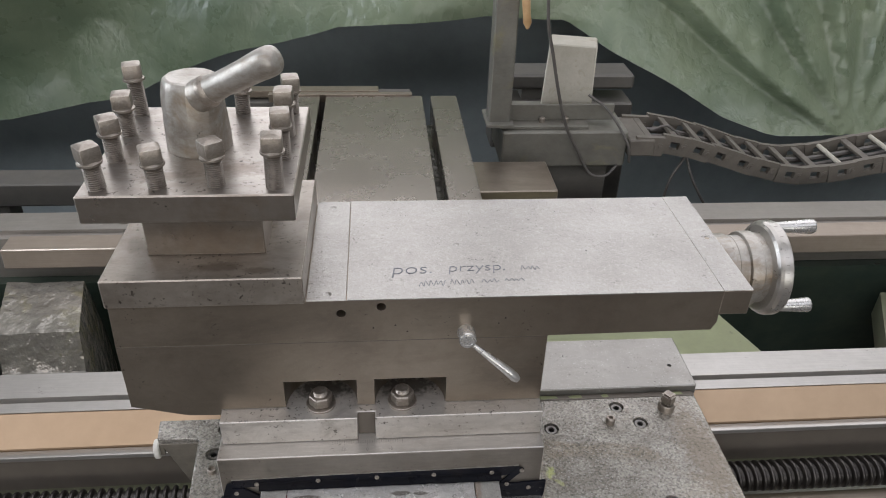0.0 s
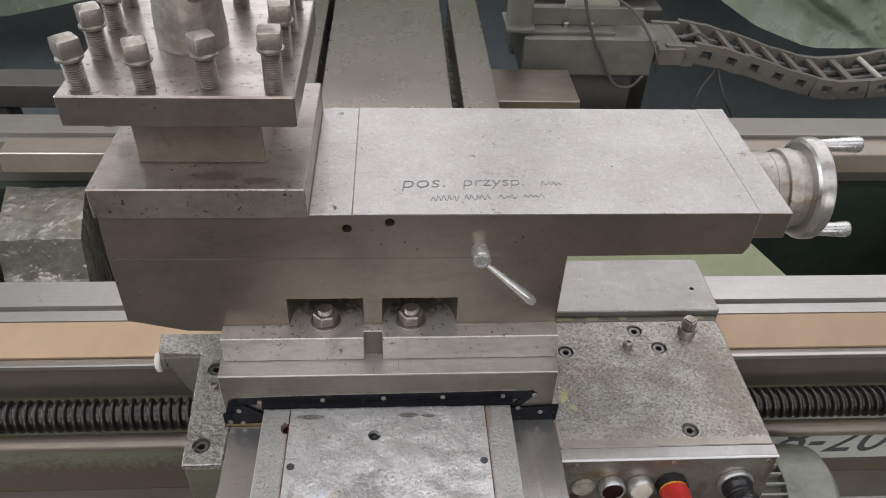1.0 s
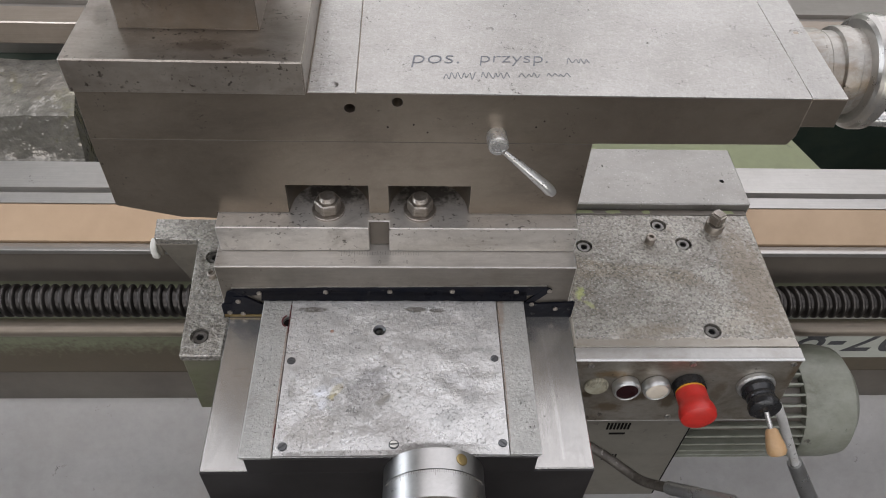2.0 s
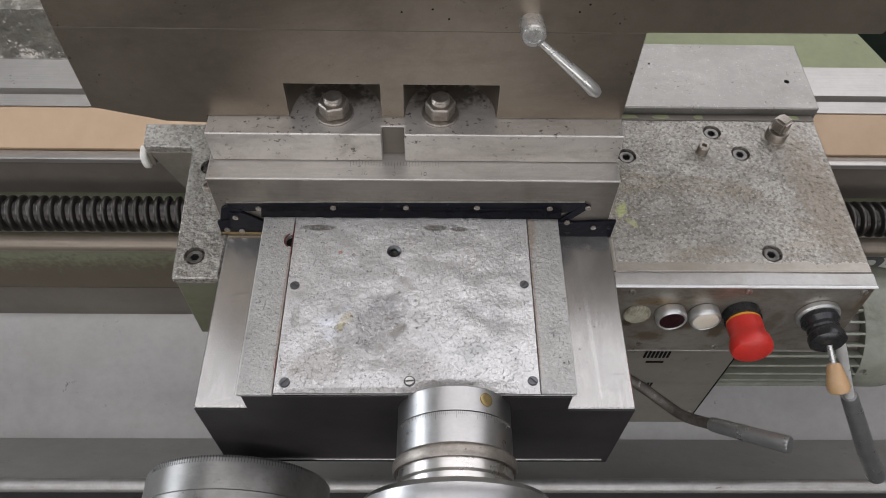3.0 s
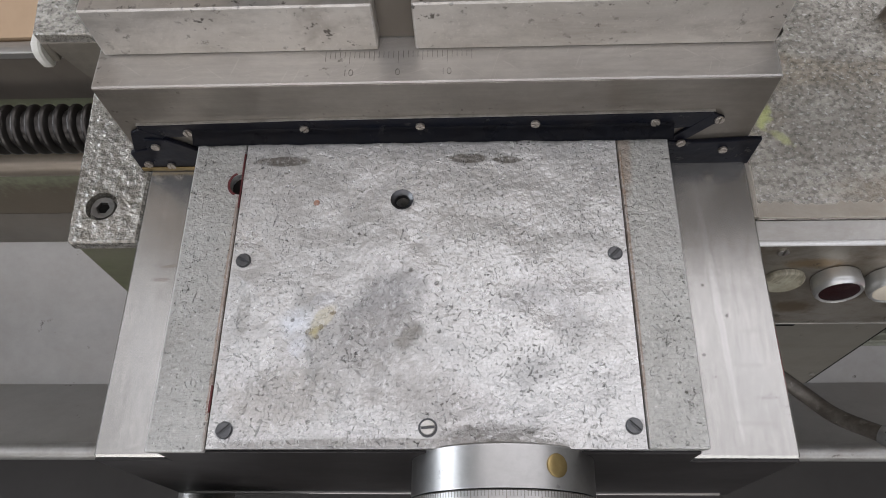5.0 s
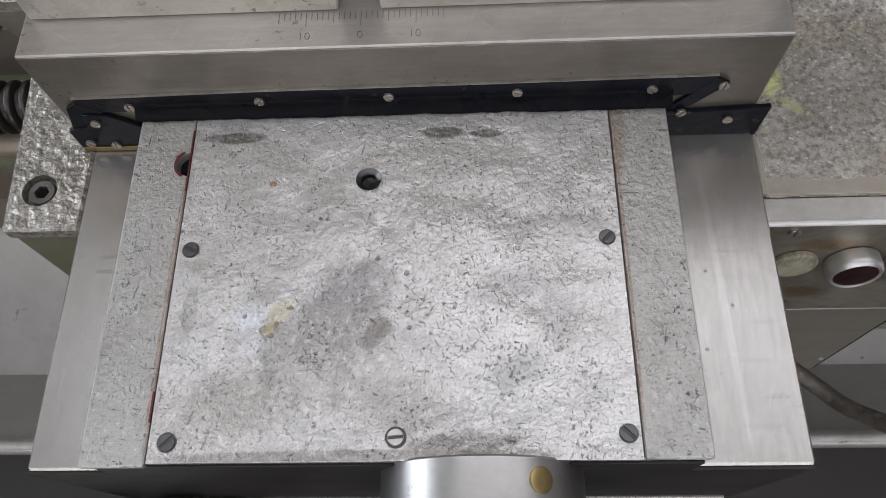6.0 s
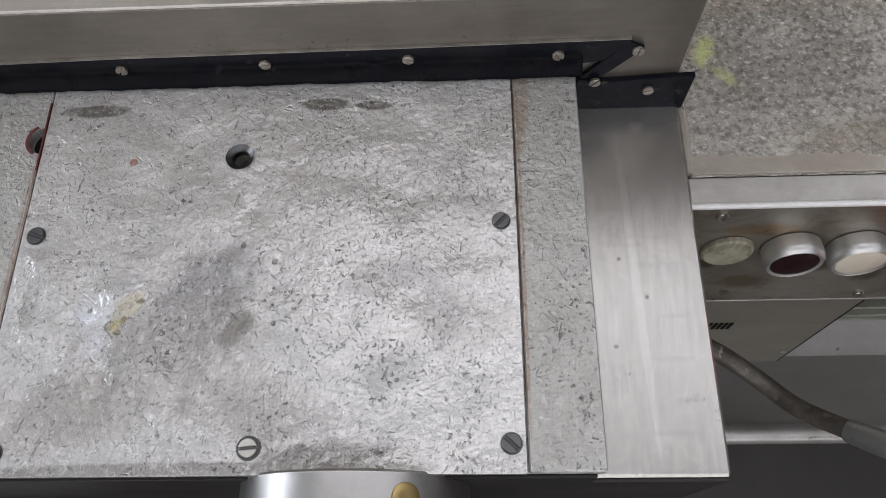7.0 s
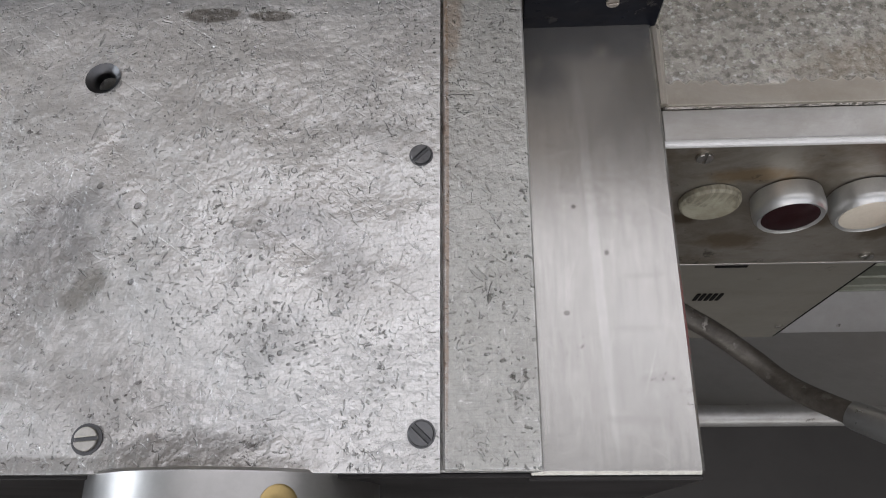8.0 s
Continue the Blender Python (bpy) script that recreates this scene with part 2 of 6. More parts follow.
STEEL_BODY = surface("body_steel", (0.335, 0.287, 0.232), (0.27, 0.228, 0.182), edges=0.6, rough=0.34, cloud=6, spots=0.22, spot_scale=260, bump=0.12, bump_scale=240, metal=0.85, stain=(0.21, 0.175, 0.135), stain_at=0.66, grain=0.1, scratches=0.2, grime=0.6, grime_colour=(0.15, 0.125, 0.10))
STEEL_TOP = surface("scraped_steel", (0.41, 0.393, 0.367), (0.34, 0.324, 0.30), edges=0.6, rough=0.38, metal=0.85, cloud=10, spots=0.5, spot_scale=330, bump=0.5, bump_scale=130, nicks=0.15, nick_glints=0.0, nick_scale=0.5, nick_depth=0.9, nick_dark=0.12, grain=0.1, scratches=0.4, grime=0.25, grime_colour=(0.24, 0.22, 0.19))
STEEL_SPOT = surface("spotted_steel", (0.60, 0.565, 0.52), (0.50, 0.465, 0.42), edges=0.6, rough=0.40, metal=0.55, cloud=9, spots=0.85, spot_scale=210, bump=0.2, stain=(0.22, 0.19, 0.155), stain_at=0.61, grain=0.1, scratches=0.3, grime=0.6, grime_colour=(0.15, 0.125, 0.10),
                     # two late blots paint the bolt pockets' shade on their floor
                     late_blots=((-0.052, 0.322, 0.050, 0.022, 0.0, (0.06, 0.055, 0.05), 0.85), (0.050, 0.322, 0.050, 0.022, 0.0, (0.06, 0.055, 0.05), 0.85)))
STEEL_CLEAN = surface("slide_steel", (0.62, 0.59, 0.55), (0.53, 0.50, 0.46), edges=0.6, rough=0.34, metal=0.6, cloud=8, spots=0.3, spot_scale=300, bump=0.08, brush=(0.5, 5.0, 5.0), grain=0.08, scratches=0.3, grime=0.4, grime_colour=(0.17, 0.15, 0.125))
STEEL_POST = surface("tool_post_steel", (0.36, 0.322, 0.282), (0.28, 0.247, 0.212), edges=0.6, rough=0.31, metal=0.88, cloud=7, spots=0.22, spot_scale=240, bump=0.15, grime=0.6, grime_colour=(0.15, 0.12, 0.095), stain=(0.27, 0.215, 0.165), stain_at=0.58, blots=((-0.165, 0.352, 0.034, 0.012, 0.1, (0.17, 0.135, 0.105), 0.6), (-0.205, 0.322, 0.020, 0.010, 0.4, (0.18, 0.145, 0.11), 0.55), (-0.235, 0.345, 0.014, 0.02, 0.0, (0.20, 0.16, 0.125), 0.5)))
PLATE_MARKS = ((-0.071, 0.2265, 0.017, 0.0038, 0.0, (0.15, 0.135, 0.115), 0.95), (0.038, 0.227, 0.0135, 0.0036, 0.0, (0.15, 0.135, 0.115), 0.95), (0.0605, 0.2258, 0.01, 0.0026, 0.0, (0.15, 0.135, 0.115), 0.95), (-0.049, 0.1985, 0.002, 0.0022, 0.0, (0.36, 0.13, 0.05), 0.9), (-0.0465, 0.1205, 0.0026, 0.0018, 0.5, (0.15, 0.12, 0.05), 0.9), (-0.0425, 0.1175, 0.0016, 0.0014, 0.2, (0.16, 0.13, 0.06), 0.9), (-0.0405, 0.1225, 0.0018, 0.0013, 0.8, (0.22, 0.17, 0.06), 0.9), (-0.0345, 0.131, 0.002, 0.0014, 0.5, (0.20, 0.15, 0.07), 0.85), (-0.056, 0.127, 0.0013, 0.0011, 0.3, (0.10, 0.095, 0.09), 0.9), (-0.0475, 0.1240, 0.0013, 0.0011, 0.3, (0.14, 0.12, 0.07), 0.85), (0.0, 0.0615, 0.1, 0.0042, 0.0, (0.2, 0.185, 0.165), 0.7),)
PLATE_STAINS = ((0.0062, 0.119, 0.0096, 0.0054, 0.7, (0.20, 0.19, 0.17), 0.9), (0.0065, 0.15, 0.008, 0.0065, 0.2, (0.4, 0.395, 0.385), 0.5), (-0.040, 0.127, 0.011, 0.0046, 0.9, (0.55, 0.50, 0.34), 0.6), (-0.056, 0.127, 0.011, 0.008, 0.6, (0.84, 0.86, 0.90), 0.6), (-0.052, 0.113, 0.005, 0.009, -0.3, (0.80, 0.82, 0.88), 0.5), (-0.040, 0.139, 0.007, 0.0046, 0.3, (0.80, 0.82, 0.86), 0.45), (-0.083, 0.131, 0.0042, 0.013, 0.0, (0.36, 0.345, 0.32), 0.6), (0.105, 0.175, 0.016, 0.006, -0.1, (0.3, 0.295, 0.285), 0.55), (0.098, 0.194, 0.01, 0.006, 0.6, (0.2, 0.19, 0.18), 0.35),)
# broad darker patches at the lower left, beside the bulge and mid right
PLATE_CLOUDS = ((-0.012, 0.130, 0.040, 0.022, 0.9, (0.235, 0.23, 0.225), 0.85), (0.045, 0.068, 0.03, 0.006, 0.1, (0.12, 0.115, 0.11), 0.6), (-0.022, 0.106, 0.052, 0.026, 0.4, (0.34, 0.325, 0.305), 0.6), (-0.06, 0.085, 0.036, 0.02, 0.1, (0.36, 0.335, 0.3), 0.6), (0.02, 0.085, 0.036, 0.018, -0.2, (0.33, 0.31, 0.29), 0.65), (0.070, 0.140, 0.022, 0.010, 0.3, (0.31, 0.305, 0.30), 0.6), (0.092, 0.126, 0.012, 0.020, 0.1, (0.33, 0.325, 0.32), 0.6), (0.072, 0.100, 0.018, 0.011, 0.5, (0.34, 0.335, 0.325), 0.55),)
STEEL_PLATE = surface("cover_plate_metal", (0.71, 0.697, 0.675), (0.56, 0.549, 0.53), edges=0.35, rough=0.28, metal=0.48, cloud=11, spots=0.5, spot_scale=420, nicks=0.7, nick_glints=0.3, nick_depth=1.7, bump=0.85, bump_scale=250, rough_var=0.14, grain=0.1, scratches=0.2, nick_dark=0.66, nick_scale=0.95, grime=0.5, grime_colour=(0.28, 0.262, 0.24),
                      blots=PLATE_CLOUDS + PLATE_STAINS + PLATE_MARKS, late_blots=((0.0062, 0.119, 0.0115, 0.0066, 0.7, (0.25, 0.238, 0.215), 0.7), (-0.0435, 0.1205, 0.0045, 0.0028, 0.8, (0.40, 0.34, 0.17), 0.75), (-0.053, 0.125, 0.010, 0.007, 0.6, (0.86, 0.88, 0.93), 0.45)))
STEEL_STRIP = surface("strip_metal", (0.51, 0.502, 0.47), (0.405, 0.398, 0.37), edges=0.6, rough=0.42, metal=0.45, cloud=16, spots=0.5, spot_scale=420, nicks=0.7, nick_glints=0.2, bump=1.0, bump_scale=300, scratches=0.15, nick_scale=0.85, nick_depth=2.4, nick_dark=0.5, grime=0.4, grime_colour=(0.22, 0.20, 0.175), blots=((0.1258, 0.16, 0.0014, 0.10, 0.0, (0.26, 0.14, 0.07), 0.6), (0.128, 0.225, 0.005, 0.030, 0.0, (0.30, 0.19, 0.10), 0.5), (-0.0950, 0.14, 0.0018, 0.09, 0.0, (0.28, 0.15, 0.08), 0.6)))
STEEL_GROUND = surface("ground_steel", (0.48, 0.467, 0.442), (0.435, 0.422, 0.40), edges=0.2, rough=0.25, metal=0.80, cloud=9, spots=0.12, spot_scale=520, brush=(5.0, 0.5, 1.0), bump=0.05, rough_var=0.05, stain=(0.47, 0.47, 0.46), scratches=0.25, grime=0.32, grime_colour=(0.27, 0.262, 0.245), smear_by=(0.6, 3.0, 1.0), smear_gain=0.35, blots=((0.1795, 0.16, 0.0022, 0.11, 0.03, (0.62, 0.61, 0.59), 0.25), (0.192, 0.10, 0.014, 0.030, 0.0, (0.40, 0.395, 0.38), 0.3), (0.178, 0.186, 0.012, 0.0016, 0.05, (0.36, 0.35, 0.33), 0.3), (0.188, 0.171, 0.010, 0.0014, -0.03, (0.36, 0.35, 0.33), 0.3), (0.197, 0.132, 0.009, 0.0013, 0.02, (0.34, 0.33, 0.31), 0.3), (0.194, 0.112, 0.012, 0.0015, 0.0, (0.35, 0.34, 0.32), 0.3), (0.198, 0.094, 0.008, 0.0014, 0.03, (0.33, 0.32, 0.30), 0.3), (0.190, 0.080, 0.014, 0.0016, -0.02, (0.35, 0.34, 0.32), 0.28), (0.173, 0.160, 0.0011, 0.0011, 0.0, (0.16, 0.15, 0.14), 0.8), (0.184, 0.141, 0.0010, 0.0012, 0.0, (0.16, 0.15, 0.14), 0.8), (0.168, 0.118, 0.0012, 0.0010, 0.0, (0.18, 0.17, 0.16), 0.8), (-0.142, 0.175, 0.008, 0.0015, 0.1, (0.30, 0.27, 0.24), 0.6), (-0.148, 0.166, 0.006, 0.0013, 0.0, (0.30, 0.27, 0.24), 0.6), (-0.150, 0.12, 0.010, 0.05, 0.1, (0.40, 0.395, 0.38), 0.4)))
STEEL_WAY = surface("way_steel", (0.50, 0.48, 0.45), (0.42, 0.40, 0.37), rough=0.36, metal=0.75, cloud=6, brush=(0.15, 9.0, 9.0), spots=0.1, spot_scale=220)
WAY_BROWN = surface("oiled_way", (0.42, 0.305, 0.20), (0.33, 0.235, 0.15), rough=0.33, cloud=5, metal=0.7, grain=0.06, stain=(0.36, 0.30, 0.24))
CAST_OILY = surface("oily_cast_iron", (0.46, 0.433, 0.388), (0.57, 0.538, 0.482), edges=0.3, rough=0.2, cloud=11, bump=0.62, bump_scale=420, bump_dist=0.0022, metal=0.62, pebble=190.0, stain=(0.40, 0.35, 0.28), grime=0.85, grime_colour=(0.17, 0.15, 0.12), blots=((0.2135, 0.25, 0.003, 0.045, 0.0, (0.58, 0.55, 0.46), 0.6),),
                    late_blots=((0.34, 0.2075, 0.24, 0.010, 0.0, (0.47, 0.435, 0.375), 0.75), (0.440, 0.30, 0.036, 0.13, 0.08, (0.26, 0.215, 0.165), 0.7), (0.30, 0.225, 0.05, 0.012, 0.1, (0.30, 0.24, 0.17), 0.4), (0.2285, 0.279, 0.006, 0.012, -0.2, (0.55, 0.58, 0.27), 1.0), (0.238, 0.262, 0.009, 0.004, -0.8, (0.50, 0.50, 0.27), 0.8)))
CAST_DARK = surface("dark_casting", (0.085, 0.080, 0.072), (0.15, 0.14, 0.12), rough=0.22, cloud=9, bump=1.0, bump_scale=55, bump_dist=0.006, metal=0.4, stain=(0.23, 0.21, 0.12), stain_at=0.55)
CHROME = surface("bright_steel", (0.68, 0.65, 0.61), (0.57, 0.545, 0.51), rough=0.28, cloud=14, brush=(1.0, 8.0, 1.0), rough_var=0.08)
DIAL = surface("dial_steel", (0.50, 0.49, 0.475), (0.42, 0.41, 0.395), rough=0.36, cloud=16, spots=0.3, rough_var=0.08, grime=0.35, grime_colour=(0.22, 0.2, 0.175), edges=0.5)
BOLT = surface("bolt_steel", (0.42, 0.38, 0.335), (0.30, 0.265, 0.225), edges=0.7, rough=0.42, cloud=60, spots=0.5, spot_scale=400, bump=0.4, bump_scale=260, grime=0.6, grime_colour=(0.14, 0.11, 0.085), metal=0.8)
SCREW = surface("screw_steel", (0.10, 0.10, 0.105), (0.15, 0.15, 0.15), rough=0.42, cloud=80, bump=0.2)
SCREW_LIGHT = surface("bright_screw", (0.66, 0.64, 0.60), (0.36, 0.34, 0.31), rough=0.4, cloud=90, bump=0.2)
THREAD = surface("oily_thread", (0.050, 0.045, 0.042), (0.075, 0.068, 0.062), rough=0.36, cloud=20, metal=0.8)
GREEN = surface("green_machine_paint", (0.20, 0.215, 0.14), (0.165, 0.175, 0.112), rough=0.4, metal=0.0, cloud=6, spots=0.35, spot_scale=120, bump=0.1, stain=(0.155, 0.13, 0.098), stain_at=0.52, grime=0.5, grime_colour=(0.12, 0.095, 0.068))
# wide low blot: brown stain with the shadow down there painted in
BED_GREEN = surface("stained_shaded_bed_paint", (0.20, 0.215, 0.14), (0.165, 0.175, 0.112), rough=0.4, metal=0.0, cloud=6, spots=0.25, spot_scale=120, bump=0.1, grime=0.5, grime_colour=(0.12, 0.095, 0.068), blots_upright=True, blots=((0.0, 0.555, 3.0, 0.075, 0.0, (0.085, 0.065, 0.045), 0.9), (-0.42, 0.66, 0.05, 0.006, 0.1, (0.05, 0.04, 0.03), 0.8), (-0.25, 0.672, 0.03, 0.004, 0.0, (0.05, 0.04, 0.03), 0.7)))
GREEN_GREY = surface("faded_green_paint", (0.225, 0.23, 0.185), (0.165, 0.17, 0.13), rough=0.42, metal=0.0, cloud=14, spots=0.5, spot_scale=40, stain=(0.10, 0.10, 0.065), stain_at=0.54, grime=0.5, grime_colour=(0.33, 0.335, 0.29), bump=0.3, bump_scale=30, bump_dist=0.004)
DIRTY = surface("oily_grey_paint", (0.20, 0.195, 0.165), (0.26, 0.25, 0.21), rough=0.42, metal=0.0, cloud=8, bump=0.15, stain=(0.13, 0.12, 0.09))
TRAY = surface("chip_tray_paint", (0.415, 0.40, 0.375), (0.345, 0.33, 0.305), rough=0.36, metal=0.1, cloud=5, spots=0.18, spot_scale=110, bump=0.06, stain=(0.35, 0.33, 0.30), grime=0.35, grime_colour=(0.28, 0.255, 0.22))
PANEL = surface("panel_metal", (0.36, 0.335, 0.295), (0.29, 0.262, 0.215), edges=0.4, rough=0.36, metal=0.65, cloud=16, spots=0.5, stain=(0.16, 0.11, 0.06), stain_at=0.54, grime=0.8, grime_colour=(0.11, 0.078, 0.045), blots_upright=True, blots=((0.232, 0.897, 0.010, 0.007, 0.0, (0.06, 0.042, 0.022), 0.85), (0.256, 0.934, 0.022, 0.008, 0.1, (0.24, 0.15, 0.06), 0.7), (0.292, 0.892, 0.016, 0.010, 0.0, (0.09, 0.06, 0.03), 0.8), (0.262, 0.872, 0.020, 0.010, 0.2, (0.15, 0.10, 0.05), 0.7), (0.33, 0.885, 0.014, 0.018, 0.0, (0.10, 0.065, 0.03), 0.7), (0.385, 0.90, 0.010, 0.022, 0.1, (0.15, 0.11, 0.07), 0.6)))
COVER = surface("cover_paint", (0.20, 0.185, 0.155), (0.17, 0.158, 0.132), rough=0.42, metal=0.15, cloud=7, spots=0.3, grime=0.4, grime_colour=(0.10, 0.088, 0.07))
BLACK = surface("black_rubber", (0.012, 0.012, 0.013), (0.022, 0.022, 0.023), rough=0.26, metal=0.0, cloud=40, bump=0.1)
WIPER = surface("wiper_rubber", (0.003, 0.004, 0.008), (0.006, 0.007, 0.012), rough=0.30, metal=0.0, cloud=30, spots=0.4, spot=(0.05, 0.047, 0.045), bump=0.6, bump_scale=60, spec=0.12, grime=0.3, grime_colour=(0.035, 0.027, 0.02))
HOLE = surface("hole_dark", (0.008, 0.008, 0.008), (0.014, 0.013, 0.012), rough=0.7, metal=0.0, spec=0.05)
RED = surface("red_plastic", (0.62, 0.030, 0.022), (0.50, 0.026, 0.018), rough=0.36, metal=0.0, cloud=40, spots=0.4, spot=(0.16, 0.02, 0.015), spot_scale=260, grime=0.25, grime_colour=(0.30, 0.03, 0.02), bump=0.1)
YELLOW = surface("yellow_plastic", (0.75, 0.38, 0.03), (0.68, 0.34, 0.03), rough=0.45, metal=0.0)
DARK_RED = surface("dark_red_lens", (0.020, 0.0025, 0.004), (0.015, 0.002, 0.003), rough=0.25, metal=0.0)
CREAM = surface("cream_plastic", (0.66, 0.60, 0.50), (0.58, 0.52, 0.42), rough=0.45, metal=0.0, cloud=60)
BEZEL = surface("bezel_alloy", (0.62, 0.62, 0.60), (0.55, 0.55, 0.53), rough=0.35, metal=0.8, cloud=60)
WOOD = surface("varnished_wood", (0.52, 0.34, 0.18), (0.44, 0.27, 0.13), rough=0.35, metal=0.0, cloud=60)
# casing colour lifted and blued to carry the background haze
HAZE_DARK = surface("hazed_casing", (0.30, 0.34, 0.345), (0.22, 0.25, 0.255), rough=0.6, metal=0.0, cloud=2)
RAIL = surface("slide_rail_steel", (0.34, 0.305, 0.27), (0.29, 0.26, 0.225), rough=0.27, cloud=5, grain=0.03, metal=0.9, rough_var=0.06)
SEAT = surface("post_seat_steel", (0.40, 0.36, 0.315), (0.31, 0.275, 0.235), edges=0.6, rough=0.37, metal=0.75, cloud=10, spots=0.75, spot_scale=240, bump=0.15, stain=(0.20, 0.165, 0.13), stain_at=0.58, grime=0.6, grime_colour=(0.13, 0.105, 0.085), blots=((-0.150, 0.308, 0.030, 0.010, 0.1, (0.11, 0.085, 0.065), 0.6), (-0.105, 0.300, 0.022, 0.007, 0.0, (0.13, 0.10, 0.075), 0.6), (-0.245, 0.355, 0.010, 0.022, 0.2, (0.14, 0.12, 0.10), 0.5)))
ROD = surface("dull_rod_steel", (0.36, 0.305, 0.245), (0.29, 0.245, 0.195), rough=0.42, metal=0.6, cloud=6, brush=(0.2, 6.0, 6.0))
# dark brown iron, also used where the shade of recesses is painted in
UNDERCUT = surface("dark_brown_iron", (0.115, 0.098, 0.08), (0.16, 0.14, 0.115), rough=0.4, metal=0.2, cloud=7)
DIRTY_CAP = surface("dirty_cap", (0.42, 0.40, 0.31), (0.26, 0.235, 0.165), rough=0.6, metal=0.0, cloud=70, stain=(0.07, 0.055, 0.035), stain_at=0.55)
BRASS = surface("brass", (0.44, 0.33, 0.15), (0.34, 0.25, 0.11), rough=0.38, cloud=90)
WHITE = surface("white_felt", (0.75, 0.73, 0.68), (0.62, 0.60, 0.54), rough=0.8, metal=0.0, cloud=80)
NAMEPLATE = surface("worn_white_paint", (0.52, 0.53, 0.47), (0.45, 0.46, 0.40), rough=0.5, metal=0.0, cloud=14, spots=0.3, spot_scale=60)
INK = surface("ink", (0.05, 0.05, 0.055), (0.09, 0.09, 0.09), rough=0.6, metal=0.0, cloud=90)
CHAIN = surface("cable_chain_plastic", (0.17, 0.152, 0.128), (0.105, 0.094, 0.078), rough=0.5, metal=0.1, cloud=14, spots=0.3, spot_scale=90)
GREY_PAINT = surface("grey_paint", (0.135, 0.13, 0.112), (0.19, 0.183, 0.155), rough=0.45, metal=0.1, cloud=14, stain=(0.20, 0.185, 0.115), stain_at=0.56, grime=0.5, grime_colour=(0.09, 0.08, 0.062))
DULL_IRON = surface("dull_dark_iron", (0.12, 0.112, 0.10), (0.085, 0.08, 0.072), rough=0.55, metal=0.2, cloud=7, grime=0.4, grime_colour=(0.15, 0.135, 0.11))
PALE = surface("pale_paint", (0.47, 0.445, 0.38), (0.38, 0.355, 0.29), rough=0.5, metal=0.0, cloud=14, stain=(0.25, 0.20, 0.12), stain_at=0.54)
LEVER = surface("dark_lever_steel", (0.062, 0.053, 0.044), (0.15, 0.135, 0.115), rough=0.46, metal=0.3, cloud=70, spots=0.9, spot=(0.30, 0.28, 0.25), spot_scale=150, bump=0.5, bump_scale=160, grime=0.7, grime_colour=(0.05, 0.041, 0.033))
GRIP = surface("grey_grip", (0.34, 0.34, 0.33), (0.27, 0.27, 0.26), rough=0.30, metal=0.75, cloud=30)
CONCRETE = surface("concrete", (0.055, 0.05, 0.045), (0.04, 0.036, 0.032), rough=0.7, metal=0.0, cloud=2, bump=0.2, bump_scale=40)
WALL = surface("hall_plaster", (0.20, 0.20, 0.19), (0.16, 0.16, 0.15), rough=0.8, metal=0.0, cloud=0.8)
CEIL = surface("hall_ceiling", (0.42, 0.42, 0.40), (0.36, 0.36, 0.34), rough=0.8, metal=0.0, cloud=0.8)
FORGED = surface("forged_steel", (0.52, 0.495, 0.455), (0.40, 0.375, 0.335), rough=0.46, cloud=22, spots=0.2, spot_scale=220, bump=0.6, bump_scale=60, bump_dist=0.002, rough_var=0.18, metal=0.7, stain=(0.31, 0.24, 0.165), stain_at=0.56, brush=(3.0, 3.0, 0.4), grime=0.9, grime_colour=(0.22, 0.175, 0.13))
SHANK = surface("threaded_steel", (0.25, 0.22, 0.188), (0.16, 0.138, 0.115), rough=0.46, cloud=70, spots=0.4, spot_scale=400, metal=0.7, grime=0.7, grime_colour=(0.08, 0.064, 0.05), bump=0.3)
# black oil, with the dark floor's reflection put into the same colour
OILY_REFLECT_BLACK = surface("oily_dark_reflection_steel", (0.020, 0.018, 0.018), (0.034, 0.031, 0.030), rough=0.42, cloud=9, metal=0.0, spec=0.22)
OLIVE = surface("olive_paint", (0.26, 0.285, 0.145), (0.22, 0.24, 0.125), rough=0.45, metal=0.0, cloud=7, spots=0.3, spot_scale=60, stain=(0.16, 0.15, 0.09))
OLD_WAY = surface("dull_inner_way", (0.40, 0.335, 0.275), (0.32, 0.265, 0.215), rough=0.38, cloud=5, brush=(0.1, 9.0, 9.0), metal=0.6, stain=(0.28, 0.22, 0.17))
LEVER_STEEL = surface("polished_lever_steel", (0.64, 0.63, 0.605), (0.55, 0.54, 0.515), rough=0.28, metal=0.75, cloud=30, grime=0.2, grime_colour=(0.28, 0.26, 0.23))
LIP = surface("panel_lip_metal", (0.46, 0.45, 0.43), (0.37, 0.355, 0.33), rough=0.38, metal=0.6, cloud=14, spots=0.3, grime=0.5, grime_colour=(0.20, 0.175, 0.14))
LIP_EDGE = surface("bright_lip_metal", (0.80, 0.79, 0.77), (0.68, 0.67, 0.65), rough=0.4, metal=0.3, cloud=40)
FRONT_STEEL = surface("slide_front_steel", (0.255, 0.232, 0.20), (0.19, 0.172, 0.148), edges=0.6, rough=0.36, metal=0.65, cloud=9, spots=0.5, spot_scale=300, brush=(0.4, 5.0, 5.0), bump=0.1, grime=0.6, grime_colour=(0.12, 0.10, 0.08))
ENGRAVED = surface("engraved_line", (0.15, 0.14, 0.125), (0.22, 0.205, 0.18), rough=0.5, metal=0.4, cloud=160)
DULL_BRASS = surface("tarnished_brass", (0.30, 0.22, 0.10), (0.22, 0.165, 0.08), rough=0.45, cloud=90)
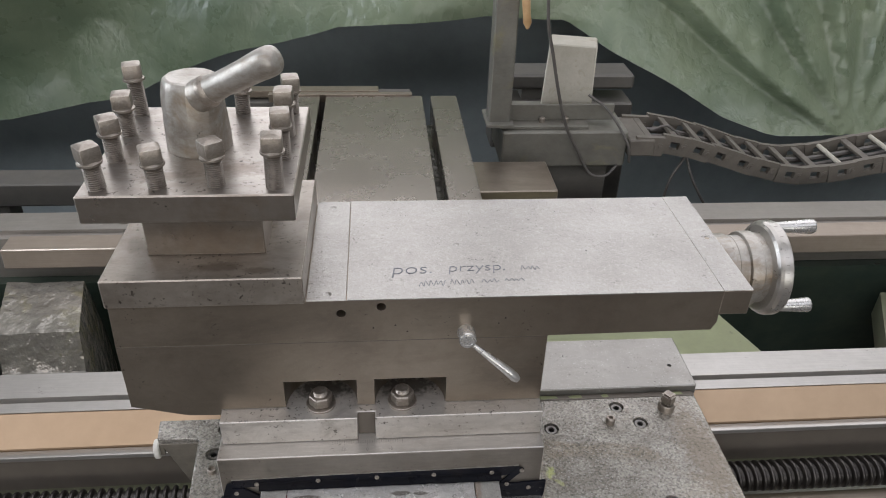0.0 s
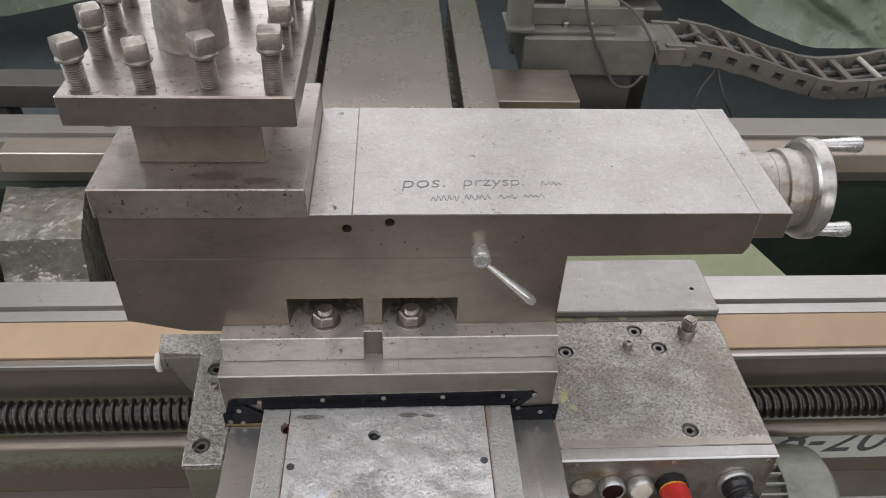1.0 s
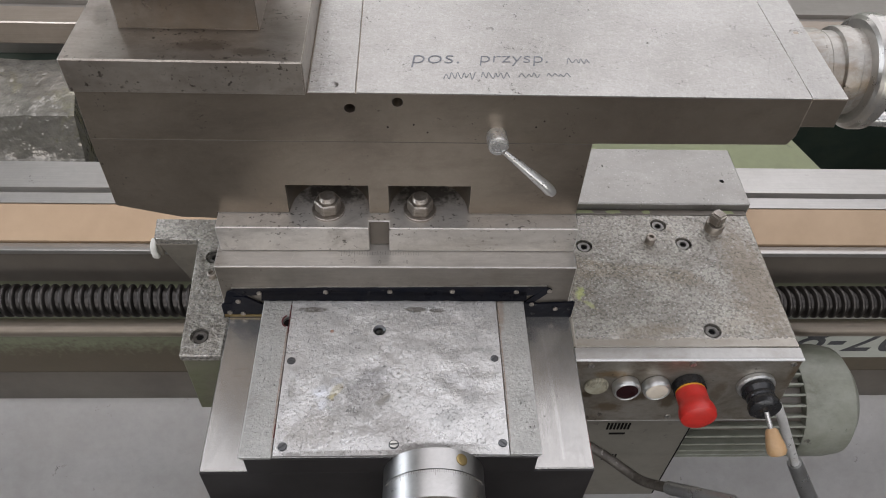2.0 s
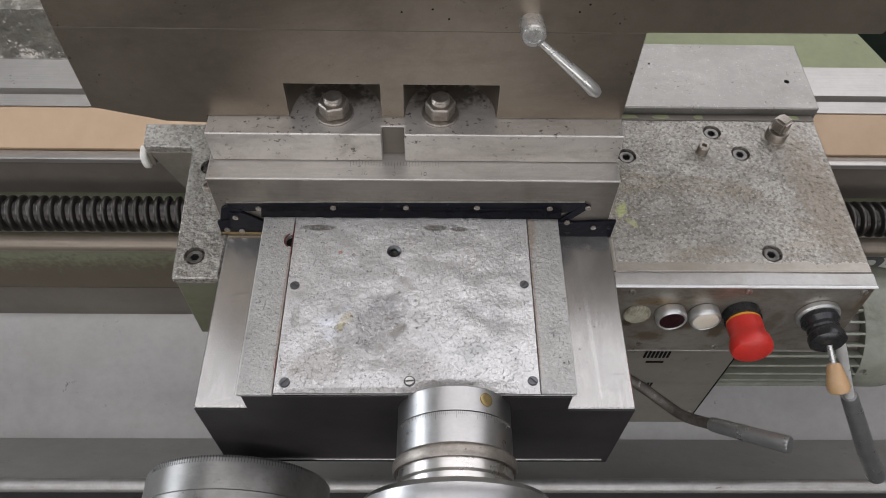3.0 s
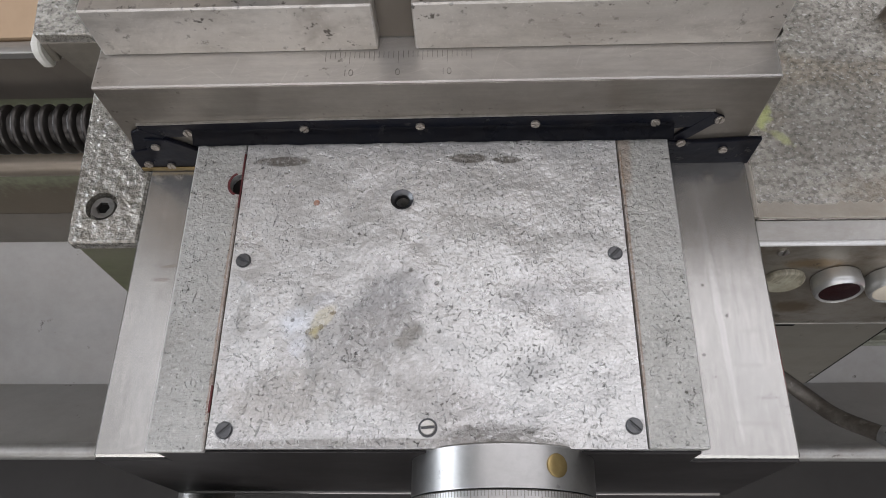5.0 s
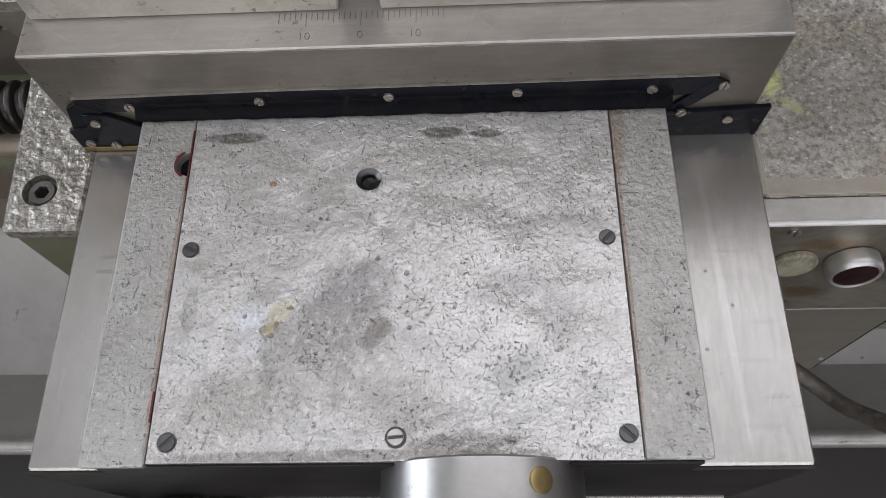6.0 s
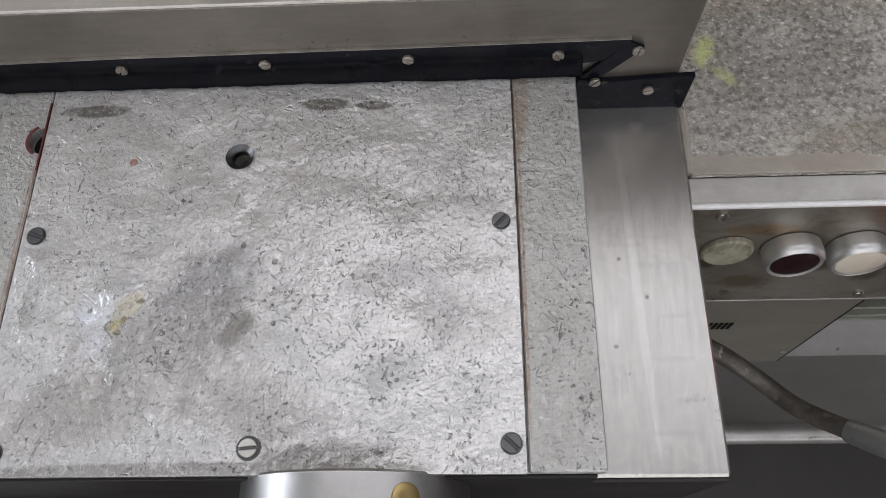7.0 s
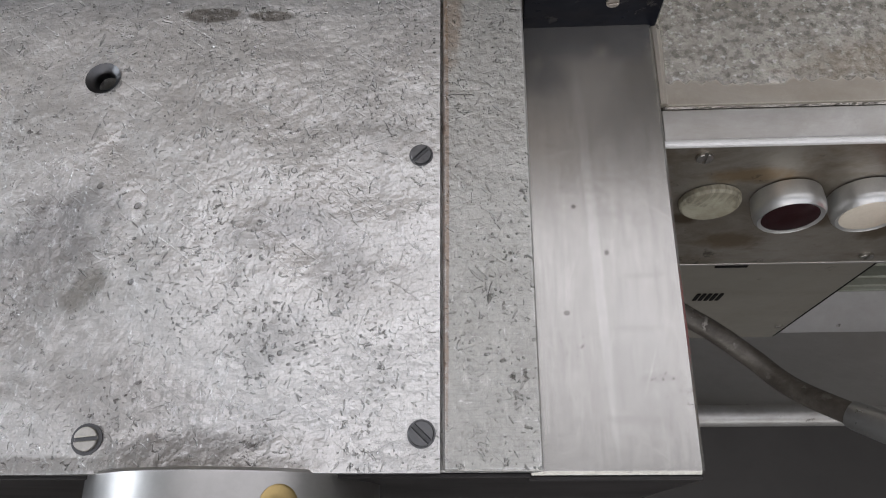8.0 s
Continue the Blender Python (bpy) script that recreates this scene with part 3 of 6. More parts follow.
RIB = surface("oily_rib_casting", (0.19, 0.178, 0.15), (0.37, 0.345, 0.30), rough=0.15, cloud=14, bump=1.0, bump_scale=38, bump_dist=0.007, rough_var=0.08, metal=0.4, stain=(0.27, 0.25, 0.14), stain_at=0.55, grime=0.5, grime_colour=(0.06, 0.055, 0.05))
DRUM = surface("dull_drum_steel", (0.30, 0.29, 0.27), (0.23, 0.22, 0.205), rough=0.36, cloud=12, metal=0.7, spots=0.3, grime=0.4, grime_colour=(0.05, 0.045, 0.04))
BAND = surface("stained_beige_casting", (0.45, 0.415, 0.36), (0.37, 0.335, 0.285), rough=0.4, cloud=14, metal=0.3, spots=0.5, spot_scale=260, bump=0.2, edges=0.4, grime=0.55, grime_colour=(0.26, 0.21, 0.15))
SOCKET = surface("socket_head_steel", (0.15, 0.145, 0.135), (0.24, 0.225, 0.205), rough=0.34, metal=0.8, cloud=90, edges=0.7, edge_width=0.0006, grime=0.5, grime_colour=(0.05, 0.045, 0.04))
DARK_GREEN = surface("dark_green_gloss_paint", (0.030, 0.045, 0.036), (0.045, 0.062, 0.048), rough=0.22, metal=0.0, cloud=5, grime=0.4, grime_colour=(0.07, 0.085, 0.055), bump=0.3, bump_scale=14, bump_dist=0.006)
SKIRT = surface("oily_olive_skirt", (0.17, 0.158, 0.12), (0.14, 0.15, 0.085), rough=0.42, metal=0.1, cloud=18, grime=0.6, grime_colour=(0.09, 0.075, 0.055), stain=(0.13, 0.15, 0.07), stain_at=0.56)
FOOT = surface("grey_brown_casting", (0.25, 0.225, 0.185), (0.18, 0.162, 0.135), rough=0.45, cloud=14, metal=0.3, grime=0.5, grime_colour=(0.09, 0.075, 0.06), stain=(0.24, 0.225, 0.19), stain_at=0.60)
REAR_WAY = surface("dull_rear_way", (0.33, 0.305, 0.275), (0.27, 0.25, 0.22), rough=0.42, metal=0.55, cloud=6, brush=(0.15, 9.0, 9.0), stain=(0.24, 0.20, 0.16))
# paler than the post's sides: carries the reflected sky in its colour
POST_TOP = surface("post_top_steel", (0.46, 0.425, 0.385), (0.37, 0.335, 0.30), rough=0.33, metal=0.8, cloud=9, spots=0.85, spot_scale=200, bump=0.15, grime=0.85, grime_colour=(0.19, 0.15, 0.115), scratches=0.3, late_blots=((-0.19, 0.33, 0.035, 0.014, 0.2, (0.15, 0.115, 0.085), 0.55), (-0.12, 0.345, 0.03, 0.018, -0.3, (0.17, 0.13, 0.10), 0.5), (-0.24, 0.39, 0.012, 0.05, 0.0, (0.19, 0.15, 0.115), 0.45)))
BLOCK_TOP = surface("clamp_block_steel", (0.36, 0.345, 0.32), (0.29, 0.277, 0.255), edges=0.6, rough=0.40, metal=0.8, cloud=12, spots=0.5, spot_scale=330, bump=0.3, bump_scale=190, nick_glints=0.4, grain=0.1, scratches=0.4, grime=0.35, grime_colour=(0.2, 0.18, 0.155))
BRIGHT_ROD = surface("bright_rod_steel", (0.74, 0.73, 0.70), (0.64, 0.63, 0.60), rough=0.3, metal=0.4, cloud=30, spots=0.2, grime=0.15, grime_colour=(0.28, 0.26, 0.23))
RIM = surface("polished_rim_steel", (0.50, 0.475, 0.44), (0.42, 0.40, 0.37), rough=0.30, cloud=30, metal=0.75, grime=0.25, grime_colour=(0.3, 0.28, 0.25), edges=0.4)
RED_WAX = surface("red_marking", (0.11, 0.014, 0.014), (0.07, 0.010, 0.010), rough=0.5, metal=0.0, cloud=120)
PENCIL = surface("pencil", (0.10, 0.105, 0.12), (0.20, 0.205, 0.22), rough=0.6, metal=0.0, cloud=260)
CABLE = surface("cable_sheath", (0.07, 0.065, 0.06), (0.10, 0.09, 0.08), rough=0.5, metal=0.0, cloud=60)


def tarp_material():
    m, nt, p = tree("green_tarpaulin")
    tc = nt.nodes.new("ShaderNodeTexCoord").outputs["Object"]
    c = mixed(nt, ramp(nt, noise_at(nt, tc, 2.2, detail=6.0), 0.35, 0.65), (0.112, 0.150, 0.096), (0.215, 0.255, 0.168))
    c = mixed(nt, times(nt, ramp(nt, noise_at(nt, tc, 16.0, detail=8.0, rough=0.75, dist=1.0), 0.58, 0.74), 0.45), c, (0.34, 0.36, 0.315))
    nt.links.new(c, p.inputs["Base Color"])
    nt.links.new(scaled(nt, noise_at(nt, tc, 12.0, detail=5.0), 0.3, 0.14), p.inputs["Roughness"])
    wave = nt.nodes.new("ShaderNodeBump")
    wave.inputs["Strength"].default_value, wave.inputs["Distance"].default_value = 0.40, 0.010
    ab = nt.nodes.new("ShaderNodeMath")
    ab.operation = "ABSOLUTE"
    nt.links.new(scaled(nt, noise_at(nt, tc, 15.0, stretch=(1.0, 1.0, 0.7), detail=3.0, rough=0.55, dist=0.3), 2.0, -1.0), ab.inputs[0])
    nt.links.new(ab.outputs[0], wave.inputs["Height"])
    nt.links.new(wave.outputs[0], p.inputs["Normal"])
    return m


TARP = tarp_material()

# ---- mesh helpers ----


def thing(name, base, label, category, group="", kind=""):
    e = new(name)
    e.location = base
    e.empty_display_size = 0.02
    return tagged(e, label, category, group, kind)


def to_mesh(name, bm, material, sharp=35):
    me = bpy.data.meshes.new(name)
    bmesh.ops.recalc_face_normals(bm, faces=bm.faces[:])
    bm.to_mesh(me)
    bm.free()
    me.materials.append(material)
    me.shade_smooth()
    me.set_sharp_from_angle(angle=radians(sharp))
    return me


def under(ob, parent):
    """Parent ob, whose mesh lies in world places, or in its part's places."""
    ob.parent = parent
    if parent.type == "EMPTY":
        ob.matrix_parent_inverse = Matrix.Translation(-parent.location)
    return ob


def part(name, bm, material, parent, label="", sharp=35):
    ob = new(name, to_mesh(name, bm, material, sharp))
    under(ob, parent)
    return tagged(ob, label)


def placed(name, mesh, parent, m, label=""):
    """One more part on a shared mesh, at the pose m."""
    ob = new(name, mesh)
    if parent is not None:
        under(ob, parent)
    ob.matrix_basis = m
    return tagged(ob, label)


def single(name, bm, material, label, category, kind="", sharp=35):
    return tagged(new(name, to_mesh(name, bm, material, sharp)), label, category, "", kind)


def bevelled(bm, width, seg=1):
    if width:
        bmesh.ops.bevel(bm, geom=bm.edges[:], offset=width, segments=seg, affect="EDGES", clamp_overlap=True)
    return bm


def block(x0, x1, y0, y1, z0, z1, bev=0.001, seg=1):
    bm = bmesh.new()
    bmesh.ops.create_cube(bm, size=1.0)
    for v in bm.verts:
        v.co = Vector((x0 + (v.co.x + 0.5) * (x1 - x0), y0 + (v.co.y + 0.5) * (y1 - y0), z0 + (v.co.z + 0.5) * (z1 - z0)))
    return bevelled(bm, bev, seg)


def prism(outline, a, b, axis="x", bev=0.0, seg=1):
    """The outline, swept along an axis from a to b. Outline in (y, z), (x, z) or (x, y)."""
    bm = bmesh.new()
    put = {"x": lambda p, s: (s, p[0], p[1]), "y": lambda p, s: (p[0], s, p[1]), "z": lambda p, s: (p[0], p[1], s)}[axis]
    lo = [bm.verts.new(put(p, a)) for p in outline]
    hi = [bm.verts.new(put(p, b)) for p in outline]
    n = len(outline)
    for i in range(n):
        bm.faces.new((lo[i], lo[(i + 1) % n], hi[(i + 1) % n], hi[i]))
    bm.faces.new(lo)
    bm.faces.new(hi[::-1])
    bmesh.ops.recalc_face_normals(bm, faces=bm.faces[:])
    return bevelled(bm, bev, seg)


def turned(profile, centre, axis, seg=40):
    """A turned solid: (radius, distance along the axis) from its start to its end."""
    bm = bmesh.new()
    q = Vector(axis).normalized().to_track_quat("Z", "Y").to_matrix()
    rings = []
    for r, h in profile:
        rings.append([bm.verts.new(Vector(centre) + q @ Vector((r * math.cos(2 * math.pi * k / seg), r * math.sin(2 * math.pi * k / seg), h))) for k in range(seg)])
    for a, b in zip(rings, rings[1:]):
        for k in range(seg):
            bm.faces.new((a[k], a[(k + 1) % seg], b[(k + 1) % seg], b[k]))
    bm.faces.new(rings[0][::-1])
    bm.faces.new(rings[-1])
    return bm


def joined(*bms):
    out = bmesh.new()
    for b in bms:
        me = bpy.data.meshes.new("tmp")
        b.to_mesh(me)
        b.free()
        out.from_mesh(me)
        bpy.data.meshes.remove(me)
    return out


def tube(points, radii, seg=16):
    """A round bar along points, with a radius at each."""
    bm = bmesh.new()
    pts = [Vector(p) for p in points]
    rings = []
    for i, p in enumerate(pts):
        d = (pts[min(i + 1, len(pts) - 1)] - pts[max(i - 1, 0)]).normalized()
        q = d.to_track_quat("Z", "Y").to_matrix()
        r = radii[i] if isinstance(radii, (list, tuple)) else radii
        rings.append([bm.verts.new(p + q @ Vector((r * math.cos(2 * math.pi * k / seg), r * math.sin(2 * math.pi * k / seg), 0))) for k in range(seg)])
    for a, b in zip(rings, rings[1:]):
        for k in range(seg):
            bm.faces.new((a[k], a[(k + 1) % seg], b[(k + 1) % seg], b[k]))
    bm.faces.new(rings[0][::-1])
    bm.faces.new(rings[-1])
    return bm


def curve_points(pts, n=8):
    """Points on a smooth line through pts."""
    p = [Vector(q) for q in pts]
    p = [p[0] * 2 - p[1]] + p + [p[-1] * 2 - p[-2]]
    out = []
    for i in range(1, len(p) - 2):
        for k in range(n):
            t = k / n
            out.append(0.5 * (2 * p[i] + (p[i + 1] - p[i - 1]) * t + (2 * p[i - 1] - 5 * p[i] + 4 * p[i + 1] - p[i + 2]) * t * t
                              + (3 * p[i] - p[i - 1] - 3 * p[i + 1] + p[i + 2]) * t ** 3))
    return out + [p[-2]]


def sheet(nx, ny, f):
    bm = bmesh.new()
    g = [[bm.verts.new(f(i / nx, j / ny)) for i in range(nx + 1)] for j in range(ny + 1)]
    for j in range(ny):
        for i in range(nx):
            bm.faces.new((g[j][i], g[j][i + 1], g[j + 1][i + 1], g[j + 1][i]))
    return bm


def slotted_screw(r, h, turn=0.0):
    """A cheese-head screw with its slot, its top at h, standing on z = 0."""
    w, n = r * 0.16, 18
    bms = []
    for s in (-1, 1):
        out = []
        for k in range(n + 1):
            a = -math.acos(w / r) + 2 * math.acos(w / r) * k / n
            out.append((s * r * math.cos(a), s * r * math.sin(a)))
        bms.append(prism(out, 0.0, h, "z", r * 0.07))
    bms.append(turned([(r * 0.98, 0), (r * 0.98, h * 0.45)], (0, 0, 0), (0, 0, 1), 20))
    bm = joined(*bms)
    bmesh.ops.rotate(bm, verts=bm.verts[:], cent=(0, 0, 0), matrix=Matrix.Rotation(turn, 3, "Z"))
    return bm


def socket_head(r):
    bm = bmesh.new()
    n = 24
    rows = [[(r * 0.95, -0.0), (r, 0.001), (r * 0.93, 0.0024), (r * 0.6, 0.0024)]]
    rings = []
    for rad, h in rows[0]:
        rings.append([bm.verts.new((rad * math.cos(2 * math.pi * k / n), rad * math.sin(2 * math.pi * k / n), h)) for k in range(n)])
    hexr = []
    for k in range(n):
        a = 2 * math.pi * k / n
        f = math.cos(math.pi / 6) / math.cos((a % (math.pi / 3)) - math.pi / 6)
        hexr.append((r * 0.56 * f * math.cos(a), r * 0.56 * f * math.sin(a)))
    rings.append([bm.verts.new((x, y, 0.0023)) for x, y in hexr])
    rings.append([bm.verts.new((x, y, 0.0009)) for x, y in hexr])
    for a, b in zip(rings, rings[1:]):
        for k in range(n):
            bm.faces.new((a[k], a[(k + 1) % n], b[(k + 1) % n], b[k]))
    bm.faces.new(rings[-1])
    return bm


def cut(ob, *cutters, sharp=14):
    """Takes the solids away from a part, so that its holes are real."""
    tool = new("cutter", bpy.data.meshes.new("cutter"))
    bm = joined(*cutters)
    bmesh.ops.recalc_face_normals(bm, faces=bm.faces[:])
    bm.to_mesh(tool.data)
    bm.free()
    mod = ob.modifiers.new("cut", "BOOLEAN")
    mod.operation, mod.solver, mod.object = "DIFFERENCE", "EXACT", tool
    bpy.context.view_layer.update()
    me = bpy.data.meshes.new_from_object(ob.evaluated_get(bpy.context.evaluated_depsgraph_get()))
    ob.modifiers.clear()
    ob.data = me
    me.set_sharp_from_angle(angle=radians(sharp))
    bpy.data.objects.remove(tool)
    return ob


def drill(x, y, z, r, depth, axis=(0, 0, 1), seg=28):
    """A cutter: a round hole of that depth behind the surface at (x, y, z), whose outward way is axis."""
    return turned([(r, -depth), (r, 0.004)], (x, y, z), axis, seg)


def wording(name, text, size, material, m, parent, shear=0.0, label="", thin=0.0):
    cu = bpy.data.curves.new(name, "FONT")
    cu.body, cu.size, cu.shear, cu.extrude, cu.offset = text, size, shear, 0.0002, thin
    cu.materials.append(material)
    ob = new(name, cu)
    if parent is not None:
        under(ob, parent)
    ob.matrix_basis = m
    return tagged(ob, label)


# ---- the hall ----
FLOOR_Z = 0.0
single("floor", block(-7, 8, -7, 9, -0.2, FLOOR_Z, 0), CONCRETE, "dark grey concrete workshop floor", "floor", "structure")
# walls and ceiling are unseen, added to shape the light and reflections
single("wall_north", joined(block(-7, 8, 9.0, 9.2, 0, 2.5, 0), block(-7, 8, 9.0, 9.2, 5.5, 6.0, 0), block(-7, -5.6, 9.0, 9.2, 2.5, 5.5, 0), block(6.6, 8, 9.0, 9.2, 2.5, 5.5, 0)),
       WALL, "unseen grey plaster hall wall with a wide window", "wall", "structure")
single("wall_south", joined(block(-7, 8, -7.2, -7, 0, 1.25, 0), block(-7, 8, -7.2, -7, 3.95, 6.0, 0), block(-7, -4.6, -7.2, -7, 1.25, 3.95, 0), block(5.6, 8, -7.2, -7, 1.25, 3.95, 0)),
       WALL, "unseen grey plaster hall wall with a wide window", "wall", "structure")
single("wall_west", joined(block(-7.2, -7, -7, 9, 0, 2.0, 0), block(-7.2, -7, -7, 9, 4.4, 6, 0), block(-7.2, -7, -7, -2.1, 2.0, 4.4, 0), block(-7.2, -7, 4.1, 9, 2.0, 4.4, 0)),
       WALL, "unseen grey plaster hall wall with a window band", "wall", "structure")
single("wall_east", block(8, 8.2, -7, 9, 0, 6.0, 0), WALL, "grey plaster hall wall", "wall", "structure")
single("ceiling", joined(block(-7, 8, -7, -5.6, 6.0, 6.2, 0), block(-7, 8, -0.8, 0.5, 6.0, 6.2, 0), block(-7, 8, 8.6, 9, 6.0, 6.2, 0),
                         block(-7, -5.5, -5.6, -0.8, 6.0, 6.2, 0), block(6.7, 8, -5.6, -0.8, 6.0, 6.2, 0), block(-7, -2.7, 0.5, 8.6, 6.0, 6.2, 0), block(6.7, 8, 0.5, 8.6, 6.0, 6.2, 0)),
       CEIL, "unseen pale hall ceiling with two roof lights", "ceiling", "structure")

# ---- lathe bed ----
bed = thing("lathe_bed", (0, 0.7, 0), "long steel lathe bed with oiled slideways, green painted front", "lathe bed")
XA, XB = -2.2, 2.4
# front slideway: flat, step, oiled inclined face, lip, undercut
part("front_way", prism([(0.568, 0.900), (0.515, 0.900), (0.5145, 0.890), (0.509, 0.890), (0.5085, 0.8955), (0.4895, 0.8965), (0.4885, 0.898), (0.486, 0.898), (0.486, 0.80), (0.568, 0.78)], XA, XB, "x"), STEEL_WAY, bed, "ground steel slideway")
part("inclined_way", prism([(0.4855, 0.897), (0.483, 0.898), (0.4435, 0.868), (0.4435, 0.85), (0.4855, 0.85)], XA, XB, "x"), WAY_BROWN, bed, "brown oiled inclined slideway")
part("way_lip", prism([(0.4432, 0.8640), (0.4365, 0.8640), (0.4355, 0.8662), (0.4275, 0.8660), (0.4275, 0.858), (0.4432, 0.855)], XA, XB, "x", 0.0008), STEEL_WAY, bed)
# face under the lip: the undercut's shadow is put into its brown
part("bed_face", prism([(0.4425, 0.8575), (0.431, 0.8575), (0.431, 0.796), (0.455, 0.79), (0.47, 0.80), (0.47, 0.85)], XA, XB, "x"), UNDERCUT, bed, "oily bed face darkened for the undercut's shadow")
part("front_wall", prism([(0.560, 0.80), (0.448, 0.80), (0.447, 0.535), (0.560, 0.535)], XA, XB, "x"), BED_GREEN, bed, "green painted bed front, stained and shaded brown below")
# rail colour also holds the shadow low on the bed
part("lower_rail", prism([(0.560, 0.534), (0.4465, 0.534), (0.452, 0.44), (0.47, 0.41), (0.56, 0.41)], XA, XB, "x"), UNDERCUT, bed, "oily lower bed rail, darkened brown for the shadow there")
part("rear_way", prism([(1.075, 0.900), (1.004, 0.900), (1.004, 0.892), (0.984, 0.892), (0.984, 0.80), (1.075, 0.80)], XA, XB, "x"), REAR_WAY, bed, "ground steel slideway")
part("rear_inner_way", prism([(0.983, 0.900), (0.933, 0.898), (0.928, 0.857), (0.983, 0.85)], -0.72, XB, "x", 0.002), OLD_WAY, bed, "brown oiled slideway")
part("rear_wall", prism([(1.07, 0.799), (0.96, 0.799), (0.96, 0.35), (1.07, 0.35)], XA, XB, "x"), DARK_GREEN, bed, "dark green glossy inner wall")
part("pedestal", block(-1.9, -1.2, 0.46, 1.05, 0.0, 0.411, 0.01), GREEN, bed)
part("pedestal", block(1.3, 2.1, 0.46, 1.05, 0.0, 0.411, 0.01), GREEN, bed)
part("bed_floor", block(XA, XB, 0.56, 0.96, 0.40, 0.46, 0), CAST_DARK, bed)


def casting_lump(xa, xb, lean, y0, y1, z0, z1):
    def f(u, v):
        x, y = xa + u * (xb - xa) + lean * v, y0 + v * (y1 - y0)
        e = min(u, 1 - u, v * 1.3, (1 - v) * 1.3)
        tier = 0.055 * (1 - min(1.0, max(0.0, (v - 0.34) / 0.10)))
        z = z0 + (z1 - z0 - tier) * min(1.0, e / 0.10) ** 0.45
        z += 0.004 * noise.noise(Vector((x * 13, y * 13, 3))) + 0.0022 * noise.noise(Vector((x * 40, y * 40, 1)))
        z += 0.014 * max(0.0, 1 - ((v - 0.10) / 0.035) ** 2) - 0.05 * max(0.0, (0.42 - v) / 0.42) * (1 if v < 0.42 else 0)
        return (x, y, z)
    return sheet(48, 48, f)


part("rib", casting_lump(-0.665, -0.478, -0.085, 0.62, 0.955, 0.455, 0.825), RIB, bed, "oily cast rib between the slideways")
part("rib", casting_lump(-0.95, -0.685, -0.085, 0.57, 0.955, 0.455, 0.80), RIB, bed, "oily cast rib between the slideways")
part("web_plate", prism([(0.30, 0.95), (0.30, 0.57), (0.62, 0.57), (0.755, 0.66), (0.66, 0.95)], 0.76, 0.79, "z", 0.004), OLIVE, bed, "faded green painted web between the slideways")
part("web_plate", prism([(1.145, 0.95), (1.015, 0.70), (0.99, 0.57), (1.26, 0.57), (1.39, 0.95)], 0.66, 0.78, "z", 0.03, 3), GREEN, bed, "faded green painted web between the slideways")
name_band = part("name_band", block(0.50, 1.9, 0.4445, 0.4470, 0.578, 0.697, 0.0005), NAMEPLATE, bed, "worn white painted band")
wording("lettering", "8-200", 0.110, INK, pose(0.668, 0.4440, 0.598, 90, 0, 0), bed, 0.3, "black slanted numerals")

# lead screw with its real helix
def helix(x0, x1, centre_y, centre_z, r_out, r_in, pitch, seg=28):
    bm = bmesh.new()
    rr = r_in + 0.85 * (r_out - r_in)
    prof = ((0.0, r_in), (0.18, r_in), (0.30, rr), (0.38, r_out), (0.60, r_out), (0.68, rr), (0.80, r_in))
    turns = int((x1 - x0) / pitch)
    cols = []
    for k in range(seg + 1):
        a = 2 * math.pi * k / seg
        col = []
        for i in range(turns):
            for s, r in prof:
                x = x0 + (i + s + k / seg) * pitch
                col.append(bm.verts.new((x, centre_y + r * math.cos(a), centre_z + r * math.sin(a))))
        cols.append(col)
    for c, d in zip(cols, cols[1:]):
        for i in range(len(c) - 1):
            bm.faces.new((c[i], c[i + 1], d[i + 1], d[i]))
    return bm


lead = thing("lead_screw", (0, 0.385, 0.81), "dark oily trapezoidal lead screw along the bed", "lead screw")
part("thread", helix(-1.5, 1.7, 0.385, 0.8105, 0.0230, 0.0170, 0.0130), THREAD, lead, sharp=50)
part("core", turned([(0.0171, -1.6), (0.0171, 1.8)], (0, 0.385, 0.8105), (1, 0, 0), 24), THREAD, lead)
feed = thing("feed_rod", (0, 0.40, 0.715), "smooth steel feed rod below the lead screw", "rod")
part("rod", turned([(0.0135, -2.2), (0.0135, 2.4)], (0, 0.408, 0.716), (1, 0, 0), 24), ROD, feed)

tray = thing("chip_tray", (0, 0.3, 0.3), "grey painted sheet-metal chip tray under the bed", "chip tray")
part("pan", prism([(0.475, 0.412), (0.285, 0.297), (0.165, 0.425), (0.163, 0.422), (0.284, 0.291), (0.475, 0.405)], XA, XB, "x"), TRAY, tray)
part("rim", tube([(XA, 0.163, 0.428), (XB, 0.163, 0.428)], 0.011, 14), LIP, tray, "worn rolled rim")

# ---- saddle ----
saddle = thing("saddle", (0.1, 0.25, 0.83), "steel lathe saddle with ground ways and oily cast wings", "saddle")
part("front_body", block(-0.167, 0.2105, 0.062, 0.56, 0.833, 0.966, 0.0012), STEEL_GROUND, saddle, "ground flat ways of the saddle")
part("front_edge", block(-0.160, 0.2035, 0.0590, 0.0622, 0.842, 0.8436, 0.0004), STEEL_WAY, saddle)
dovetail = part("dovetail", prism([(-0.124, 0.9955), (0.1545, 0.9955), (0.137, 0.9665), (-0.106, 0.9665)], 0.0605, 0.60, "y", 0.0006), STEEL_STRIP, saddle)
strip_left = part("strip", block(-0.124, -0.0945, 0.0585, 0.60, 0.9958, 1.0, 0.0006), STEEL_STRIP, saddle, "nicked grey edge strip")
